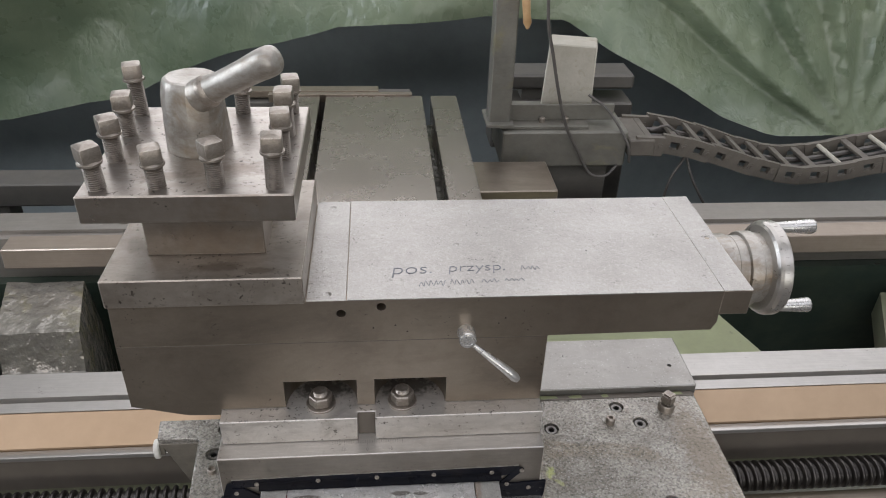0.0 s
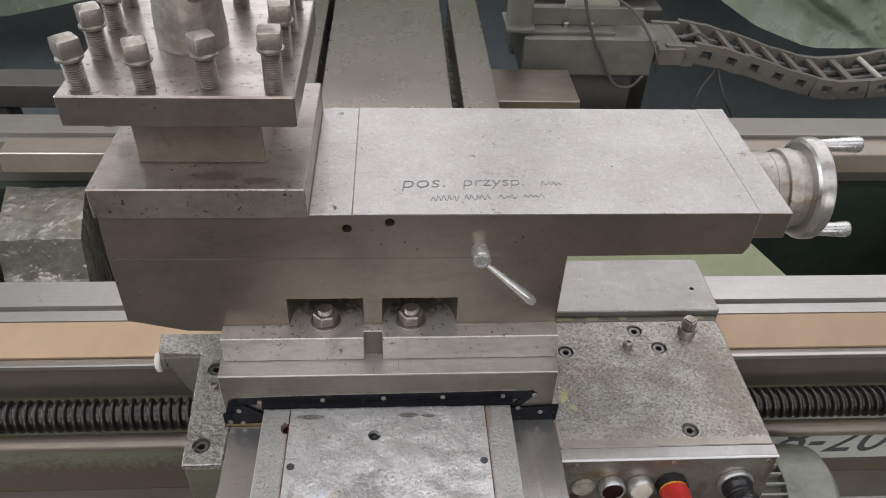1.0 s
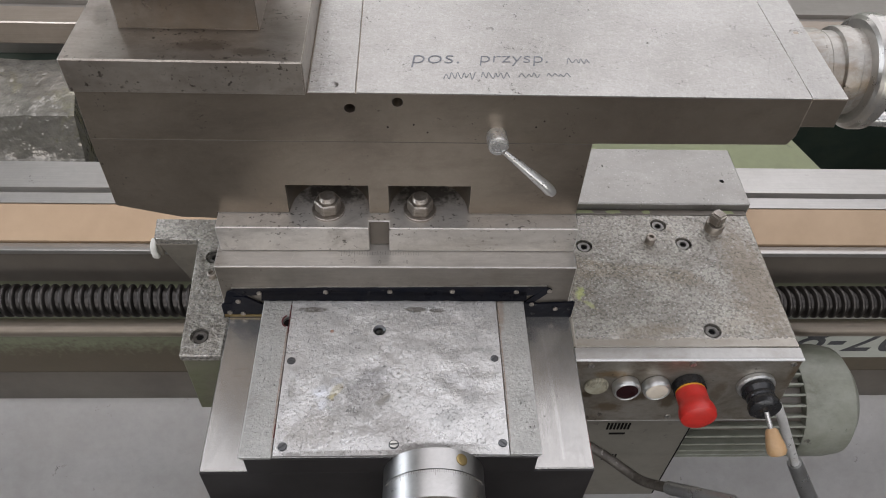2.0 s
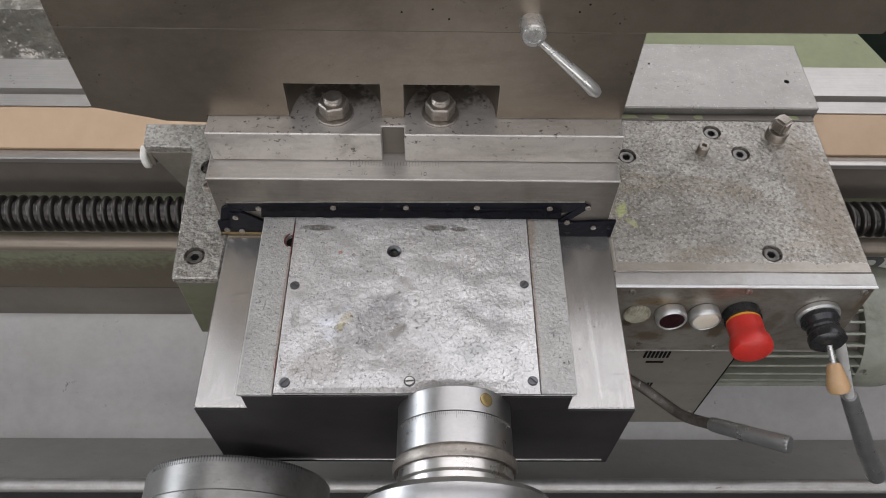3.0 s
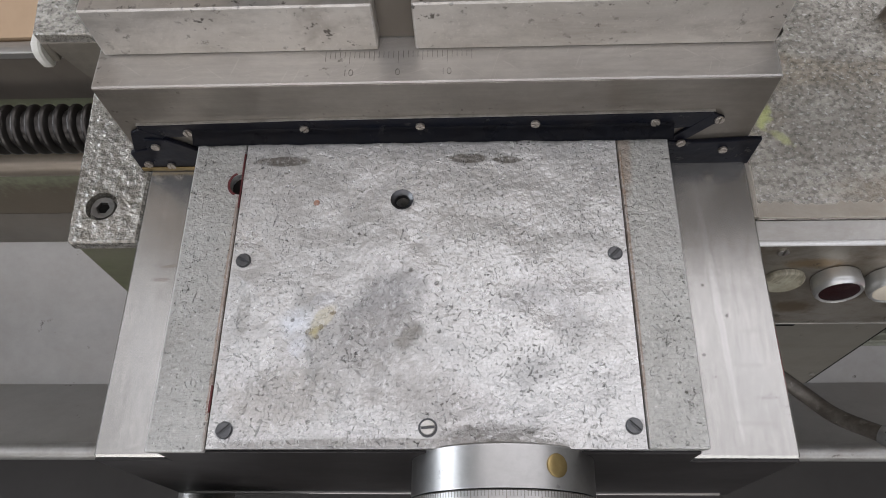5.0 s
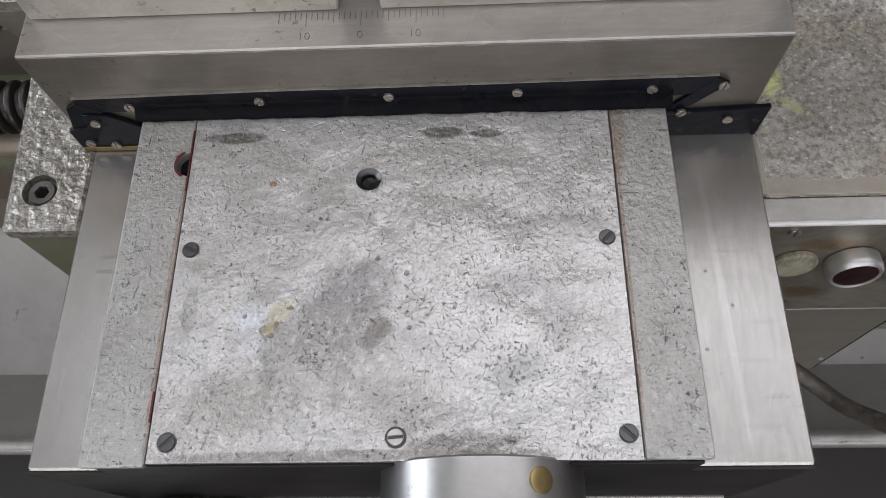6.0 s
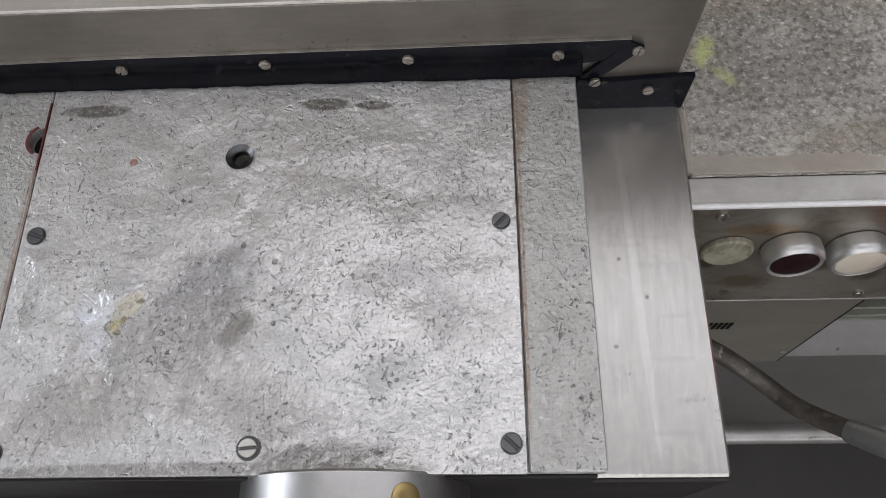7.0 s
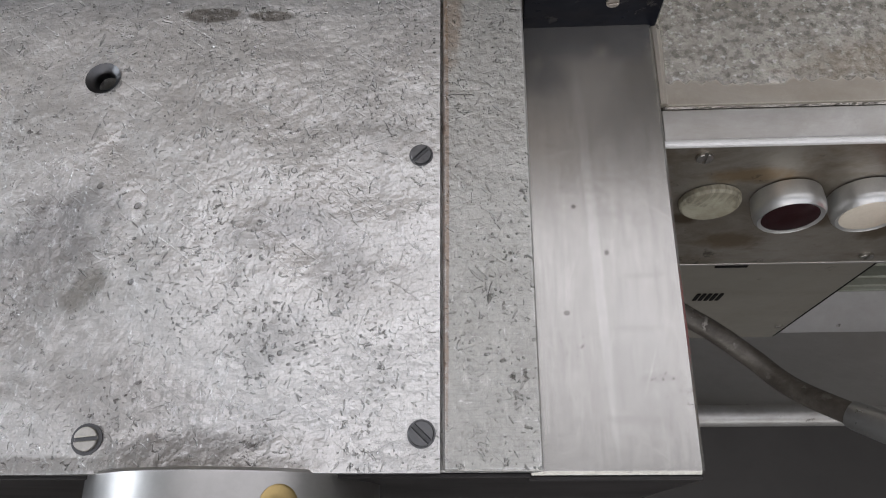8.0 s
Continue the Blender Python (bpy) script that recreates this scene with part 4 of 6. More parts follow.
part("strip", block(0.1250, 0.1545, 0.0605, 0.60, 0.9958, 0.9995, 0.0006), STEEL_STRIP, saddle, "nicked grey edge strip")


dent_rng = random.Random(12)
DENTS = [(dent_rng.uniform(-0.088, 0.118), dent_rng.uniform(0.066, 0.232), dent_rng.uniform(0.0035, 0.0075), dent_rng.uniform(0.6, 1.6), dent_rng.choice((-1, -1, 1)) * dent_rng.uniform(0.0002, 0.0006)) for _ in range(46)]
DENTS += [(dent_rng.uniform(-0.088, -0.005), dent_rng.uniform(0.085, 0.165), dent_rng.uniform(0.004, 0.009), dent_rng.uniform(0.6, 1.6), dent_rng.choice((-1, 1)) * dent_rng.uniform(0.0004, 0.0009)) for _ in range(16)]


def plate_z(x, y):
    z = 0.0034 * math.exp(-(((x + 0.040) / 0.016) ** 2 + ((y - 0.127) / 0.012) ** 2))
    for dx, dy, dr, stretch, dz in DENTS:
        q = ((x - dx) / (dr * stretch)) ** 2 + ((y - dy) / dr) ** 2
        if q < 6:
            z += dz * math.exp(-q)
    z -= 0.0024 * math.exp(-(((x - 0.000) / 0.030) ** 2 + ((y - 0.125) / 0.028) ** 2))
    z += 0.0010 * math.exp(-(((x + 0.074) / 0.010) ** 2 + ((y - 0.140) / 0.014) ** 2))
    z += 0.0015 * noise.noise(Vector((x * 18, y * 22, 0))) + 0.0010 * noise.noise(Vector((x * 44, y * 52, 3))) + 0.00025 * noise.noise(Vector((x * 120, y * 120, 8)))
    edge = min(1.0, (0.124 - x) / 0.012, (x + 0.0935) / 0.012, (0.238 - y) / 0.012, max(0.0, (y - 0.06) / 0.012))
    lift = 0.0032 * max(0.0, 1 - (y - 0.06) / 0.012) * max(0.0, 1 - ((x - 0.054) / 0.05) ** 2)
    for sx, sy in ((-0.087, 0.1625), (0.1175, 0.165), (-0.0852, 0.069), (0.017, 0.0702), (0.1185, 0.0712), (0.0, 0.2), (-0.094, 0.2115)):
        edge = min(edge, (math.hypot(x - sx, y - sy) - 0.0065) / 0.008)
    return 1.0 + z * max(0.0, edge) + lift


def cover_sheet():
    bm = sheet(130, 110, lambda u, v: (-0.0935 + u * 0.2175, 0.0600 + v * 0.184, plate_z(-0.0935 + u * 0.2175, 0.0600 + v * 0.184)))
    geo = bmesh.ops.extrude_face_region(bm, geom=bm.faces[:])
    for v in geo["geom"]:
        if isinstance(v, bmesh.types.BMVert):
            v.co.z = min(v.co.z - 0.0030, 0.9972)
    return bm


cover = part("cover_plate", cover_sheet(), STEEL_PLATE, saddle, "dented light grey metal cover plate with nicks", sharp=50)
rng = random.Random(4)
for i, (x, y, m) in enumerate(((-0.087, 0.1625, SCREW), (0.1175, 0.165, SCREW), (-0.0852, 0.069, SCREW), (0.017, 0.0702, SCREW_LIGHT), (0.1185, 0.0712, SCREW))):
    r, t = (0.0038, 0.0036, 0.0040, 0.0037, 0.0038)[i], (1.2, 2.36, 2.3, 1.65, 0.8)[i]
    bm = slotted_screw(r, 0.0016, t)
    bmesh.ops.translate(bm, verts=bm.verts[:], vec=(x, y, 1.0006 if i == 3 else 0.9998))
    sc = part("screw", bm, m, cover)
    slot = block(-r * 0.15, r * 0.15, -r * 0.93, r * 0.93, 0.0007, 0.0009, 0)
    bmesh.ops.rotate(slot, verts=slot.verts[:], cent=(0, 0, 0), matrix=Matrix.Rotation(t, 3, "Z"))
    bmesh.ops.translate(slot, verts=slot.verts[:], vec=(x, y, 1.0006 if i == 3 else 0.9998))
    part("slot", slot, INK, sc, "grimy slot")
    part("screw_rim", turned([(r + (0.0011 if i == 3 else 0.0005), 0.0), (r + (0.0011 if i == 3 else 0.0005), 0.0003)], (x, y, 1.0007 if i == 3 else 1.0001), (0, 0, 1), 24), INK if i == 3 else SCREW, cover)
cut(cover, turned([(0.0042, -0.02), (0.0042, -0.0018), (0.0068, 0.0006), (0.0072, 0.003)], (0, 0.2, 1.0), (0, 0, 1), 15), sharp=40)
cut(dovetail, drill(0, 0.2, 1.0, 0.0042, 0.026), drill(-0.0942, 0.2115, 1.0, 0.0070, 0.020))
cut(strip_left, drill(-0.0942, 0.2115, 1.0, 0.0070, 0.020))
part("countersink", sheet(20, 8, lambda u, v: ((0.0066 - 0.0027 * min(1.0, v / 0.375)) * math.cos(2 * math.pi * u), 0.2 + (0.0066 - 0.0027 * min(1.0, v / 0.375)) * math.sin(2 * math.pi * u), 1.0005 - 0.0055 * v)), SCREW, cover, "rough dark countersink", 60)
# disc blacks out the hole, whose inner shade is painted
part("side_hole", turned([(0.0068, 0.0), (0.0068, 0.0005)], (-0.0942, 0.2115, 0.9945), (0, 0, 1), 24), HOLE, cover, "black disc in the half hole at the joint")
part("plug", turned([(0.0026, 0.0), (0.0026, 0.0008), (0.0016, 0.0012)], (0.0006, 0.1992, 0.9800), (0, 0, 1), 16), BOLT, cover, "dull grub screw deep in the hole")

part("marking", block(-0.0946, -0.0939, 0.196, 0.232, 0.9996, 1.0006, 0), RED_WAX, cover, "dark red paint line")
part("marking", block(-0.0949, -0.0940, 0.078, 0.092, 0.9996, 1.0006, 0), RED_WAX, cover, "dark red paint line")
part("marking", prism([(-0.0954 - 0.0070 * math.sin(t), 0.2115 + 0.0080 * math.cos(t)) for t in [math.pi * (k + 2) / 18 for k in range(15)]] + [(-0.0950 - 0.0058 * math.sin(t), 0.2115 + 0.0068 * math.cos(t)) for t in [math.pi * (16 - k) / 18 for k in range(15)]], 1.0004, 1.0006, "z"), RED_WAX, cover)
# black skins: oil plus a painted reflection of the dark floor
part("front_face", block(-0.1665, 0.2100, 0.0603, 0.0619, 0.834, 0.9645, 0.0004), OILY_REFLECT_BLACK, saddle, "front face black with oil and painted floor reflection")
part("front_face", block(-0.1205, 0.1510, 0.0590, 0.0604, 0.9670, 0.9950, 0.0003), OILY_REFLECT_BLACK, saddle, "front face black with oil and painted floor reflection")
# wings
wing = part("right_wing", block(0.2115, 0.465, 0.2045, 0.417, 0.86, 0.963, 0.002), CAST_OILY, saddle, "oily rough cast wing")
rear_block = part("rear_block", block(0.2115, 0.470, 0.417, 0.524, 0.87, 0.9735, 0.0015), BLOCK_TOP, saddle, "bright machined clamping block")
band_rng = random.Random(3)
ragged = [(0.463 - 0.249 * k / 120, 0.2150 + band_rng.uniform(-0.0016, 0.0016) + 0.0014 * math.sin(k * 0.23)) for k in range(121)]
part("front_band", prism([(0.2140, 0.2050), (0.4630, 0.2050)] + ragged, 0.9620, 0.96315, "z"), BAND, saddle, "smooth stained front band")
part("bead", tube([(0.2125, 0.2055, 0.9625), (0.2128, 0.232, 0.9628), (0.2124, 0.262, 0.9626), (0.2127, 0.295, 0.9627)], [0.0018, 0.0022, 0.0019, 0.0012], 8), BAND, saddle, "cream filler bead")
# strip laid on top, dark for oil and for the shadow in the gap
part("joint", block(0.2120, 0.4640, 0.4065, 0.4148, 0.9632, 0.9640, 0.0002), UNDERCUT, saddle, "dark joint strip for oil and the gap's shadow")
for x0, w in ((0.232, 0.034), (0.283, 0.018), (0.330, 0.009), (0.432, 0.016)):
    part("paint_flake", prism([(x0, 0.4085), (x0 + w * 0.4, 0.4078), (x0 + w, 0.4090), (x0 + w * 0.9, 0.4138), (x0 + w * 0.3, 0.4143), (x0 - 0.002, 0.4120)], 0.9640, 0.9643, "z"), OLIVE, saddle, "flaked green paint")
cut(rear_block, drill(0.4435, 0.4600, 0.9735, 0.0032, 0.03, seg=16), drill(0.288, 0.488, 0.9735, 0.0014, 0.01, seg=10))
lug = part("left_wing", prism([(-0.168, 0.192), (-0.212, 0.192), (-0.2225, 0.358), (-0.276, 0.360), (-0.280, 0.393), (-0.20, 0.393), (-0.168, 0.40)], 0.955, 0.965, "z", 0.0012), CAST_OILY, saddle, "oily cast wing")
part("left_skirt", prism([(-0.168, 0.1935), (-0.2105, 0.1935), (-0.221, 0.358), (-0.221, 0.40), (-0.168, 0.40)], 0.855, 0.9548, "z", 0.001), SKIRT, saddle, "grimy olive skirt")
part("left_foot", prism([(-0.2745, 0.9548), (-0.2215, 0.9548), (-0.2215, 0.838), (-0.2270, 0.838), (-0.2480, 0.885)], 0.3605, 0.40, "y", 0.0015), FOOT, saddle, "grey-brown wedge under the wing")
part("felt_wiper", prism([(0.370, 0.956), (0.360, 0.955), (0.3555, 0.950), (0.354, 0.943), (0.355, 0.934), (0.359, 0.929), (0.370, 0.929)], -0.2835, -0.2763, "x", 0.0015), WHITE, saddle, "white felt way wiper")
part("wiper_clip", block(-0.2765, -0.2700, 0.3600, 0.372, 0.934, 0.9545, 0.001), FOOT, saddle, "dark clip of the felt wiper")
head_me = to_mesh("socket_screw", socket_head(0.0080), SOCKET)
hex_me = to_mesh("socket", prism([(0.0042 * math.cos(math.pi / 3 * k), 0.0042 * math.sin(math.pi / 3 * k)) for k in range(6)], 0.0009, 0.0011, "z"), HOLE)
SOCKETS = ((0.345, 0.389, 0.963), (0.370, 0.358, 0.963), (0.371, 0.226, 0.963), (0.2450, 0.353, 0.963), (-0.195, 0.2175, 0.965), (-0.199, 0.331, 0.965), (-0.190, 0.372, 0.965))
cut(wing, *[drill(x, y, z, 0.0102, 0.0070) for x, y, z in SOCKETS if x > 0])
cut(lug, *[drill(x, y, z, 0.0102, 0.0070) for x, y, z in SOCKETS if x < 0])
for x, y, z in SOCKETS:
    hs = placed("socket_screw", head_me, saddle, pose(x, y, z - 0.0070, 0, 0, 37 * x * 100) @ Matrix.Diagonal((1, 1, 2.1, 1)))
    placed("socket", hex_me, hs, pose(0, 0, 0))
part("oil_nipple", turned([(0.0062, 0), (0.0062, 0.009), (0.0052, 0.010), (0.0030, 0.010), (0.0030, 0.006)], (0.328, 0.360, 0.963), (0, 0, 1), 20), BOLT, saddle)
part("oil_nipple", turned([(0.0052, 0), (0.0052, 0.006), (0.0044, 0.007), (0.0026, 0.007), (0.0026, 0.004)], (-0.196, 0.301, 0.965), (0, 0, 1), 20), BOLT, saddle)
sq = joined(turned([(0.0115, 0), (0.0115, 0.010), (0.0105, 0.0115)], (0.414, 0.3825, 0.963), (0, 0, 1), 24))
part("clamp_bolt", sq, BOLT, saddle)
hd = block(-0.0078, 0.0078, -0.0078, 0.0078, 0.0, 0.017, 0.0025, 2)
bmesh.ops.rotate(hd, verts=hd.verts[:], cent=(0, 0, 0), matrix=Matrix.Rotation(0.65, 3, "Z"))
bmesh.ops.translate(hd, verts=hd.verts[:], vec=(0.414, 0.3825, 0.9745))
part("square_head", hd, BOLT, saddle, "square bolt head")

# apron below the saddle
apron = thing("apron", (0.1, 0.3, 0.5), "grey painted lathe apron with a slanted cover", "apron")
part("housing", block(-0.166, 0.2095, 0.19, 0.40, 0.52, 0.8335, 0.004), DIRTY, apron)
side = part("side_cover", block(0.2105, 0.398, 0.212, 0.218, 0.56, 0.8555, 0.001), COVER, apron, "olive-grey painted cover plate with vents")
part("backing", block(0.2105, 0.370, 0.2185, 0.34, 0.60, 0.8335, 0.003), GREY_PAINT, apron)
for k in range(7):
    part("vent_slot", block(0.2875 + k * 0.0046, 0.2902 + k * 0.0046, 0.2112, 0.2119, 0.763, 0.779, 0), HOLE, side)
part("vent_slot", block(0.294, 0.315, 0.2112, 0.2119, 0.7495, 0.7535, 0), HOLE, side)
for k in range(5):
    part("vent_slot", block(0.298 + k * 0.0042, 0.3005 + k * 0.0042, 0.2112, 0.2119, 0.676, 0.692, 0), HOLE, side)
# solid black strip painted as the shade of an open gap
part("edge_gap", block(0.3982, 0.4000, 0.2128, 0.2176, 0.56, 0.8500, 0), HOLE, apron, "black strip drawn for the gap beside the cover")
for x, z in ((0.390, 0.846), (0.390, 0.60), (0.22, 0.60)):
    placed("screw", to_mesh("screw", slotted_screw(0.0030, 0.0018), SCREW_LIGHT), side, pose(x, 0.2119, z, 90, 20, 0))
drum = thing("apron_handwheel", (-0.155, 0.06, 0.80), "dark grey steel drum of the apron handwheel", "handwheel")
part("drum", turned([(0.090, 0), (0.092, 0.002), (0.092, 0.020), (0.0905, 0.0215), (0.0905, 0.050), (0.088, 0.053), (0.02, 0.053), (0.02, 0.196)], (-0.158, -0.006, 0.803), (0, 1, 0), 72), DRUM, drum, "dull graduated drum")
drum_tick = to_mesh("tick", block(-0.0003, 0.0003, -0.006, 0, 0, 0.0003, 0), INK)
for k in range(-28, 29):
    placed("tick", drum_tick, drum, Matrix.Translation((-0.158, 0, 0.803)) @ Matrix.Rotation(radians(k * 1.8), 4, "Y") @ Matrix.Translation((0, 0.046, 0.0905)))

# ---- control panel ----
panel = thing("control_panel", (0.33, 0.18, 0.855), "grey metal control panel with buttons and a joystick", "control panel")
part("face", prism([(0.1895, 0.9585), (0.1930, 0.9585), (0.1835, 0.844), (0.1795, 0.844)], 0.2115, 0.4650, "x", 0.0006), PANEL, panel, "brushed panel face with grease stains")
part("top_lip", prism([(0.2035, 0.9622), (0.1905, 0.9614), (0.1888, 0.9604), (0.1880, 0.9588), (0.1892, 0.9586), (0.2035, 0.9588)], 0.2115, 0.4650, "x", 0.0004), LIP, panel, "grimy upper lip with a bright rounded edge")
# round edge bar in a paler metal than the lip
part("lip_edge", tube([(0.2115, 0.1888, 0.9602), (0.4650, 0.1888, 0.9602)], 0.0016, 10), LIP_EDGE, panel, "bright rounded edge")
part("bottom_flange", prism([(0.1793, 0.8455), (0.1793, 0.8425), (0.2035, 0.8425), (0.2035, 0.8455)], 0.2115, 0.4650, "x", 0.0006), LIP, panel)
part("box", block(0.2115, 0.462, 0.1935, 0.2035, 0.846, 0.9583, 0.001), GREY_PAINT, panel)
def on_panel(prof, x, z, mat, name, label="", seg=32, parent=None):
    return part(name, turned(prof, (x, 0.1852, z), (0, -1, 0.087), seg), mat, parent or panel, label)
on_panel([(0.0138, 0), (0.0136, 0.0022), (0.0124, 0.0034), (0.006, 0.0038)], 0.2415, 0.9145, DIRTY_CAP, "blank_cap", "dirty cream blanking cap")
for x, m, lab in ((0.2745, DARK_RED, "dark red push button in a bright bezel"), (0.3085, CREAM, "cream push button in a bright bezel")):
    bz = on_panel([(0.0152, 0), (0.0157, 0.0068), (0.0152, 0.0098), (0.0139, 0.0114), (0.0125, 0.0106)], x, 0.9165, BEZEL, "push_button", lab)
    on_panel([(0.0125, 0.0100), (0.0123, 0.0108), (0.0105, 0.0114), (0.004, 0.0116)], x, 0.9165, m, "cap", "", 32, bz)
stop = on_panel([(0.0185, 0), (0.0185, 0.010), (0.017, 0.0105)], 0.3460, 0.9170, BLACK, "emergency_stop", "red mushroom emergency stop on a yellow collar")
on_panel([(0.0168, 0.010), (0.0168, 0.014)], 0.3460, 0.9170, YELLOW, "collar", "", 32, stop)
on_panel([(0.0172, 0.013), (0.0170, 0.026), (0.0176, 0.030), (0.0196, 0.034), (0.0205, 0.040), (0.0192, 0.0455), (0.0135, 0.0490), (0.004, 0.0500)], 0.3460, 0.9170, RED, "mushroom", "", 40, stop)
joy = on_panel([(0.0215, 0), (0.0215, 0.004), (0.0195, 0.006)], 0.424, 0.916, BEZEL, "joystick", "black rubber joystick boot with a wooden knob")
on_panel([(0.0182, 0.006), (0.0186, 0.011), (0.0165, 0.014), (0.0152, 0.016), (0.0160, 0.020), (0.0150, 0.022), (0.0166, 0.025), (0.0180, 0.029), (0.0178, 0.034), (0.0140, 0.037), (0.005, 0.038)], 0.424, 0.916, BLACK, "boot", "", 36, joy)
stem0 = Vector((0.424, 0.148, 0.919))
knob_dir = Vector((0.16, -0.72, -0.42)).normalized()
part("stem", tube([stem0, stem0 + knob_dir * 0.024], 0.0028, 12), LEVER_STEEL, joy)
part("knob", turned([(0.0052, 0.018), (0.0070, 0.021), (0.0104, 0.037), (0.0108, 0.043), (0.0085, 0.047), (0.003, 0.0485)], stem0, knob_dir, 24), WOOD, joy, "varnished wooden knob")
small = to_mesh("screw", slotted_screw(0.0034, 0.0018), SCREW_LIGHT)
for x, z in ((0.2300, 0.9500), (0.343, 0.9520), (0.4560, 0.9520), (0.338, 0.853)):
    placed("screw", small, panel, pose(x, 0.1795 + (z - 0.844) * 0.0873, z, 85, 0, 0))

lever = thing("shift_lever", (0.22, 0.13, 0.9), "bent dark lever with a grey cylindrical grip", "lever")
lp = curve_points([(0.200, 0.196, 0.826), (0.237, 0.170, 0.816), (0.270, 0.154, 0.803), (0.293, 0.139, 0.796), (0.309, 0.120, 0.806), (0.330, 0.0985, 0.8345)], 8)
part("arm", tube(lp, 0.0060, 16), LEVER, lever, "dark worn steel arm")
part("grip", tube([(0.3260, 0.1025, 0.8295), (0.3278, 0.1008, 0.8315), (0.3760, 0.0615, 0.8800), (0.3772, 0.0607, 0.8810)], [0.0070, 0.0076, 0.0086, 0.0078], 24), GRIP, lever, "smooth grey grip")
clamp = thing("clutch_lever", (0.47, 0.15, 0.6), "slim polished steel operating lever", "lever")
part("rod", tube([(0.462, 0.214, 0.868), (0.478, 0.196, 0.850), (0.492, 0.190, 0.825), (0.543, 0.180, 0.727)], 0.0058, 18), BRIGHT_ROD, clamp)
part("grip", tube([(0.5425, 0.1802, 0.728), (0.544, 0.180, 0.725), (0.627, 0.165, 0.585), (0.68, 0.156, 0.50)], [0.0085, 0.0100, 0.0122, 0.0130], 22), GRIP, clamp, "thicker turned steel grip")

motor = thing("electric_motor", (0.5, 0.31, 0.62), "dusty green finned electric motor with a round cowl", "motor")
# body tone darker than the fins around it
part("body", turned([(0.064, 0), (0.068, 0.004), (0.068, 0.222), (0.066, 0.2229)], (0.350, 0.297, 0.691), (1, 0, 0), 48), UNDERCUT, motor, "dark body between the fins")
fin_me = to_mesh("fin", block(0.352, 0.572, -0.0016, 0.0016, 0.065, 0.081, 0.0006), GREEN_GREY)
for k in range(34):
    placed("fin", fin_me, motor, Matrix.Translation((0, 0.297, 0.691)) @ Matrix.Rotation(radians(k * 360 / 34 + 5), 4, "X"))
part("cowl", turned([(0.079, 0), (0.081, 0.003), (0.081, 0.050), (0.077, 0.072), (0.060, 0.086), (0.02, 0.090)], (0.573, 0.297, 0.691), (1, 0, 0), 56), GREEN_GREY, motor, "faded green fan cowl")

# ---- cross slide ----
slide = thing("cross_slide", (0.02, 0.8, 0.967), "long steel cross slide with two T-slots", "cross slide")
part("front_body", prism([(-0.1705, 1.046), (0.2065, 1.046), (0.2065, 1.000), (0.2065, 0.968), (0.1560, 0.968), (0.1560, 1.0015), (-0.1255, 1.0015), (-0.1255, 0.968), (-0.1705, 0.968)], 0.2470, 0.84, "y", 0.0010), STEEL_CLEAN, slide, "ground steel slide body")
part("rail", block(-0.1705, -0.1185, 0.8402, 1.3600, 0.97, 1.046, 0.001), RAIL, slide)
part("rail", block(-0.1050, 0.1240, 0.8402, 1.3600, 0.97, 1.046, 0.001), RAIL, slide, "wide middle rail between the slots")
part("rail", block(0.1440, 0.2065, 0.8402, 1.3600, 0.97, 1.046, 0.001), RAIL, slide)
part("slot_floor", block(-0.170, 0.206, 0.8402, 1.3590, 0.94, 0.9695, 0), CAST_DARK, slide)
# degree scale
tick_me = {}
for k in range(-15, 16):
    ln = 0.0085 if k % 10 == 0 else (0.0065 if k % 5 == 0 else 0.0045)
    if ln not in tick_me:
        tick_me[ln] = to_mesh("tick", block(-0.00012, 0.00012, -ln, 0, 0, 0.0002, 0), ENGRAVED)
    placed("tick", tick_me[ln], slide, pose(k * 0.0027, 0.2685, 1.0462))
for k, tx in ((-10, "10"), (0, "0"), (10, "10")):
    wording("numeral", tx, 0.0065, ENGRAVED, pose(k * 0.0027 - (0.0038 if k else 0.0018), 0.2520, 1.0461), slide, 0.0, "", -0.0002)
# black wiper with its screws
# thin face in a darker brown steel than the slide's top
part("front_face", prism([(-0.1695, 1.0455), (0.2055, 1.0455), (0.2055, 0.969), (0.1570, 0.969), (0.1570, 1.0022), (-0.1262, 1.0022), (-0.1262, 0.969), (-0.1695, 0.969)], 0.2463, 0.2471, "y", 0.0002), FRONT_STEEL, slide, "darker brown front face")
wiper = part("wiper", prism([(-0.158, 1.0125), (-0.06, 1.0150), (0.06, 1.0160), (0.178, 1.0175), (0.1735, 1.004), (0.1575, 1.0018), (0.06, 1.0024), (-0.03, 1.0020), (-0.1265, 1.0018), (-0.1500, 1.0000)], 0.2444, 0.2462, "y", 0.0003), WIPER, slide, "black rubber way wiper, oily and torn")
part("strap", prism([(0.1775, 1.0165), (0.1850, 1.0120), (0.1640, 0.9860), (0.1568, 0.9900)], 0.2440, 0.2461, "y", 0.0003), WIPER, wiper)
part("flap", prism([(0.1565, 0.9905), (0.1720, 0.9885), (0.2130, 0.9915), (0.2125, 0.9645), (0.1900, 0.9622), (0.1570, 0.9640)], 0.2428, 0.2460, "y", 0.0005), WIPER, wiper)
part("flap", prism([(-0.1580, 1.0010), (-0.1445, 1.0000), (-0.1262, 0.9860), (-0.1262, 0.9625), (-0.1500, 0.9605), (-0.1730, 0.9625), (-0.1725, 0.9860), (-0.1600, 0.9900)], 0.2428, 0.2460, "y", 0.0005), WIPER, wiper)
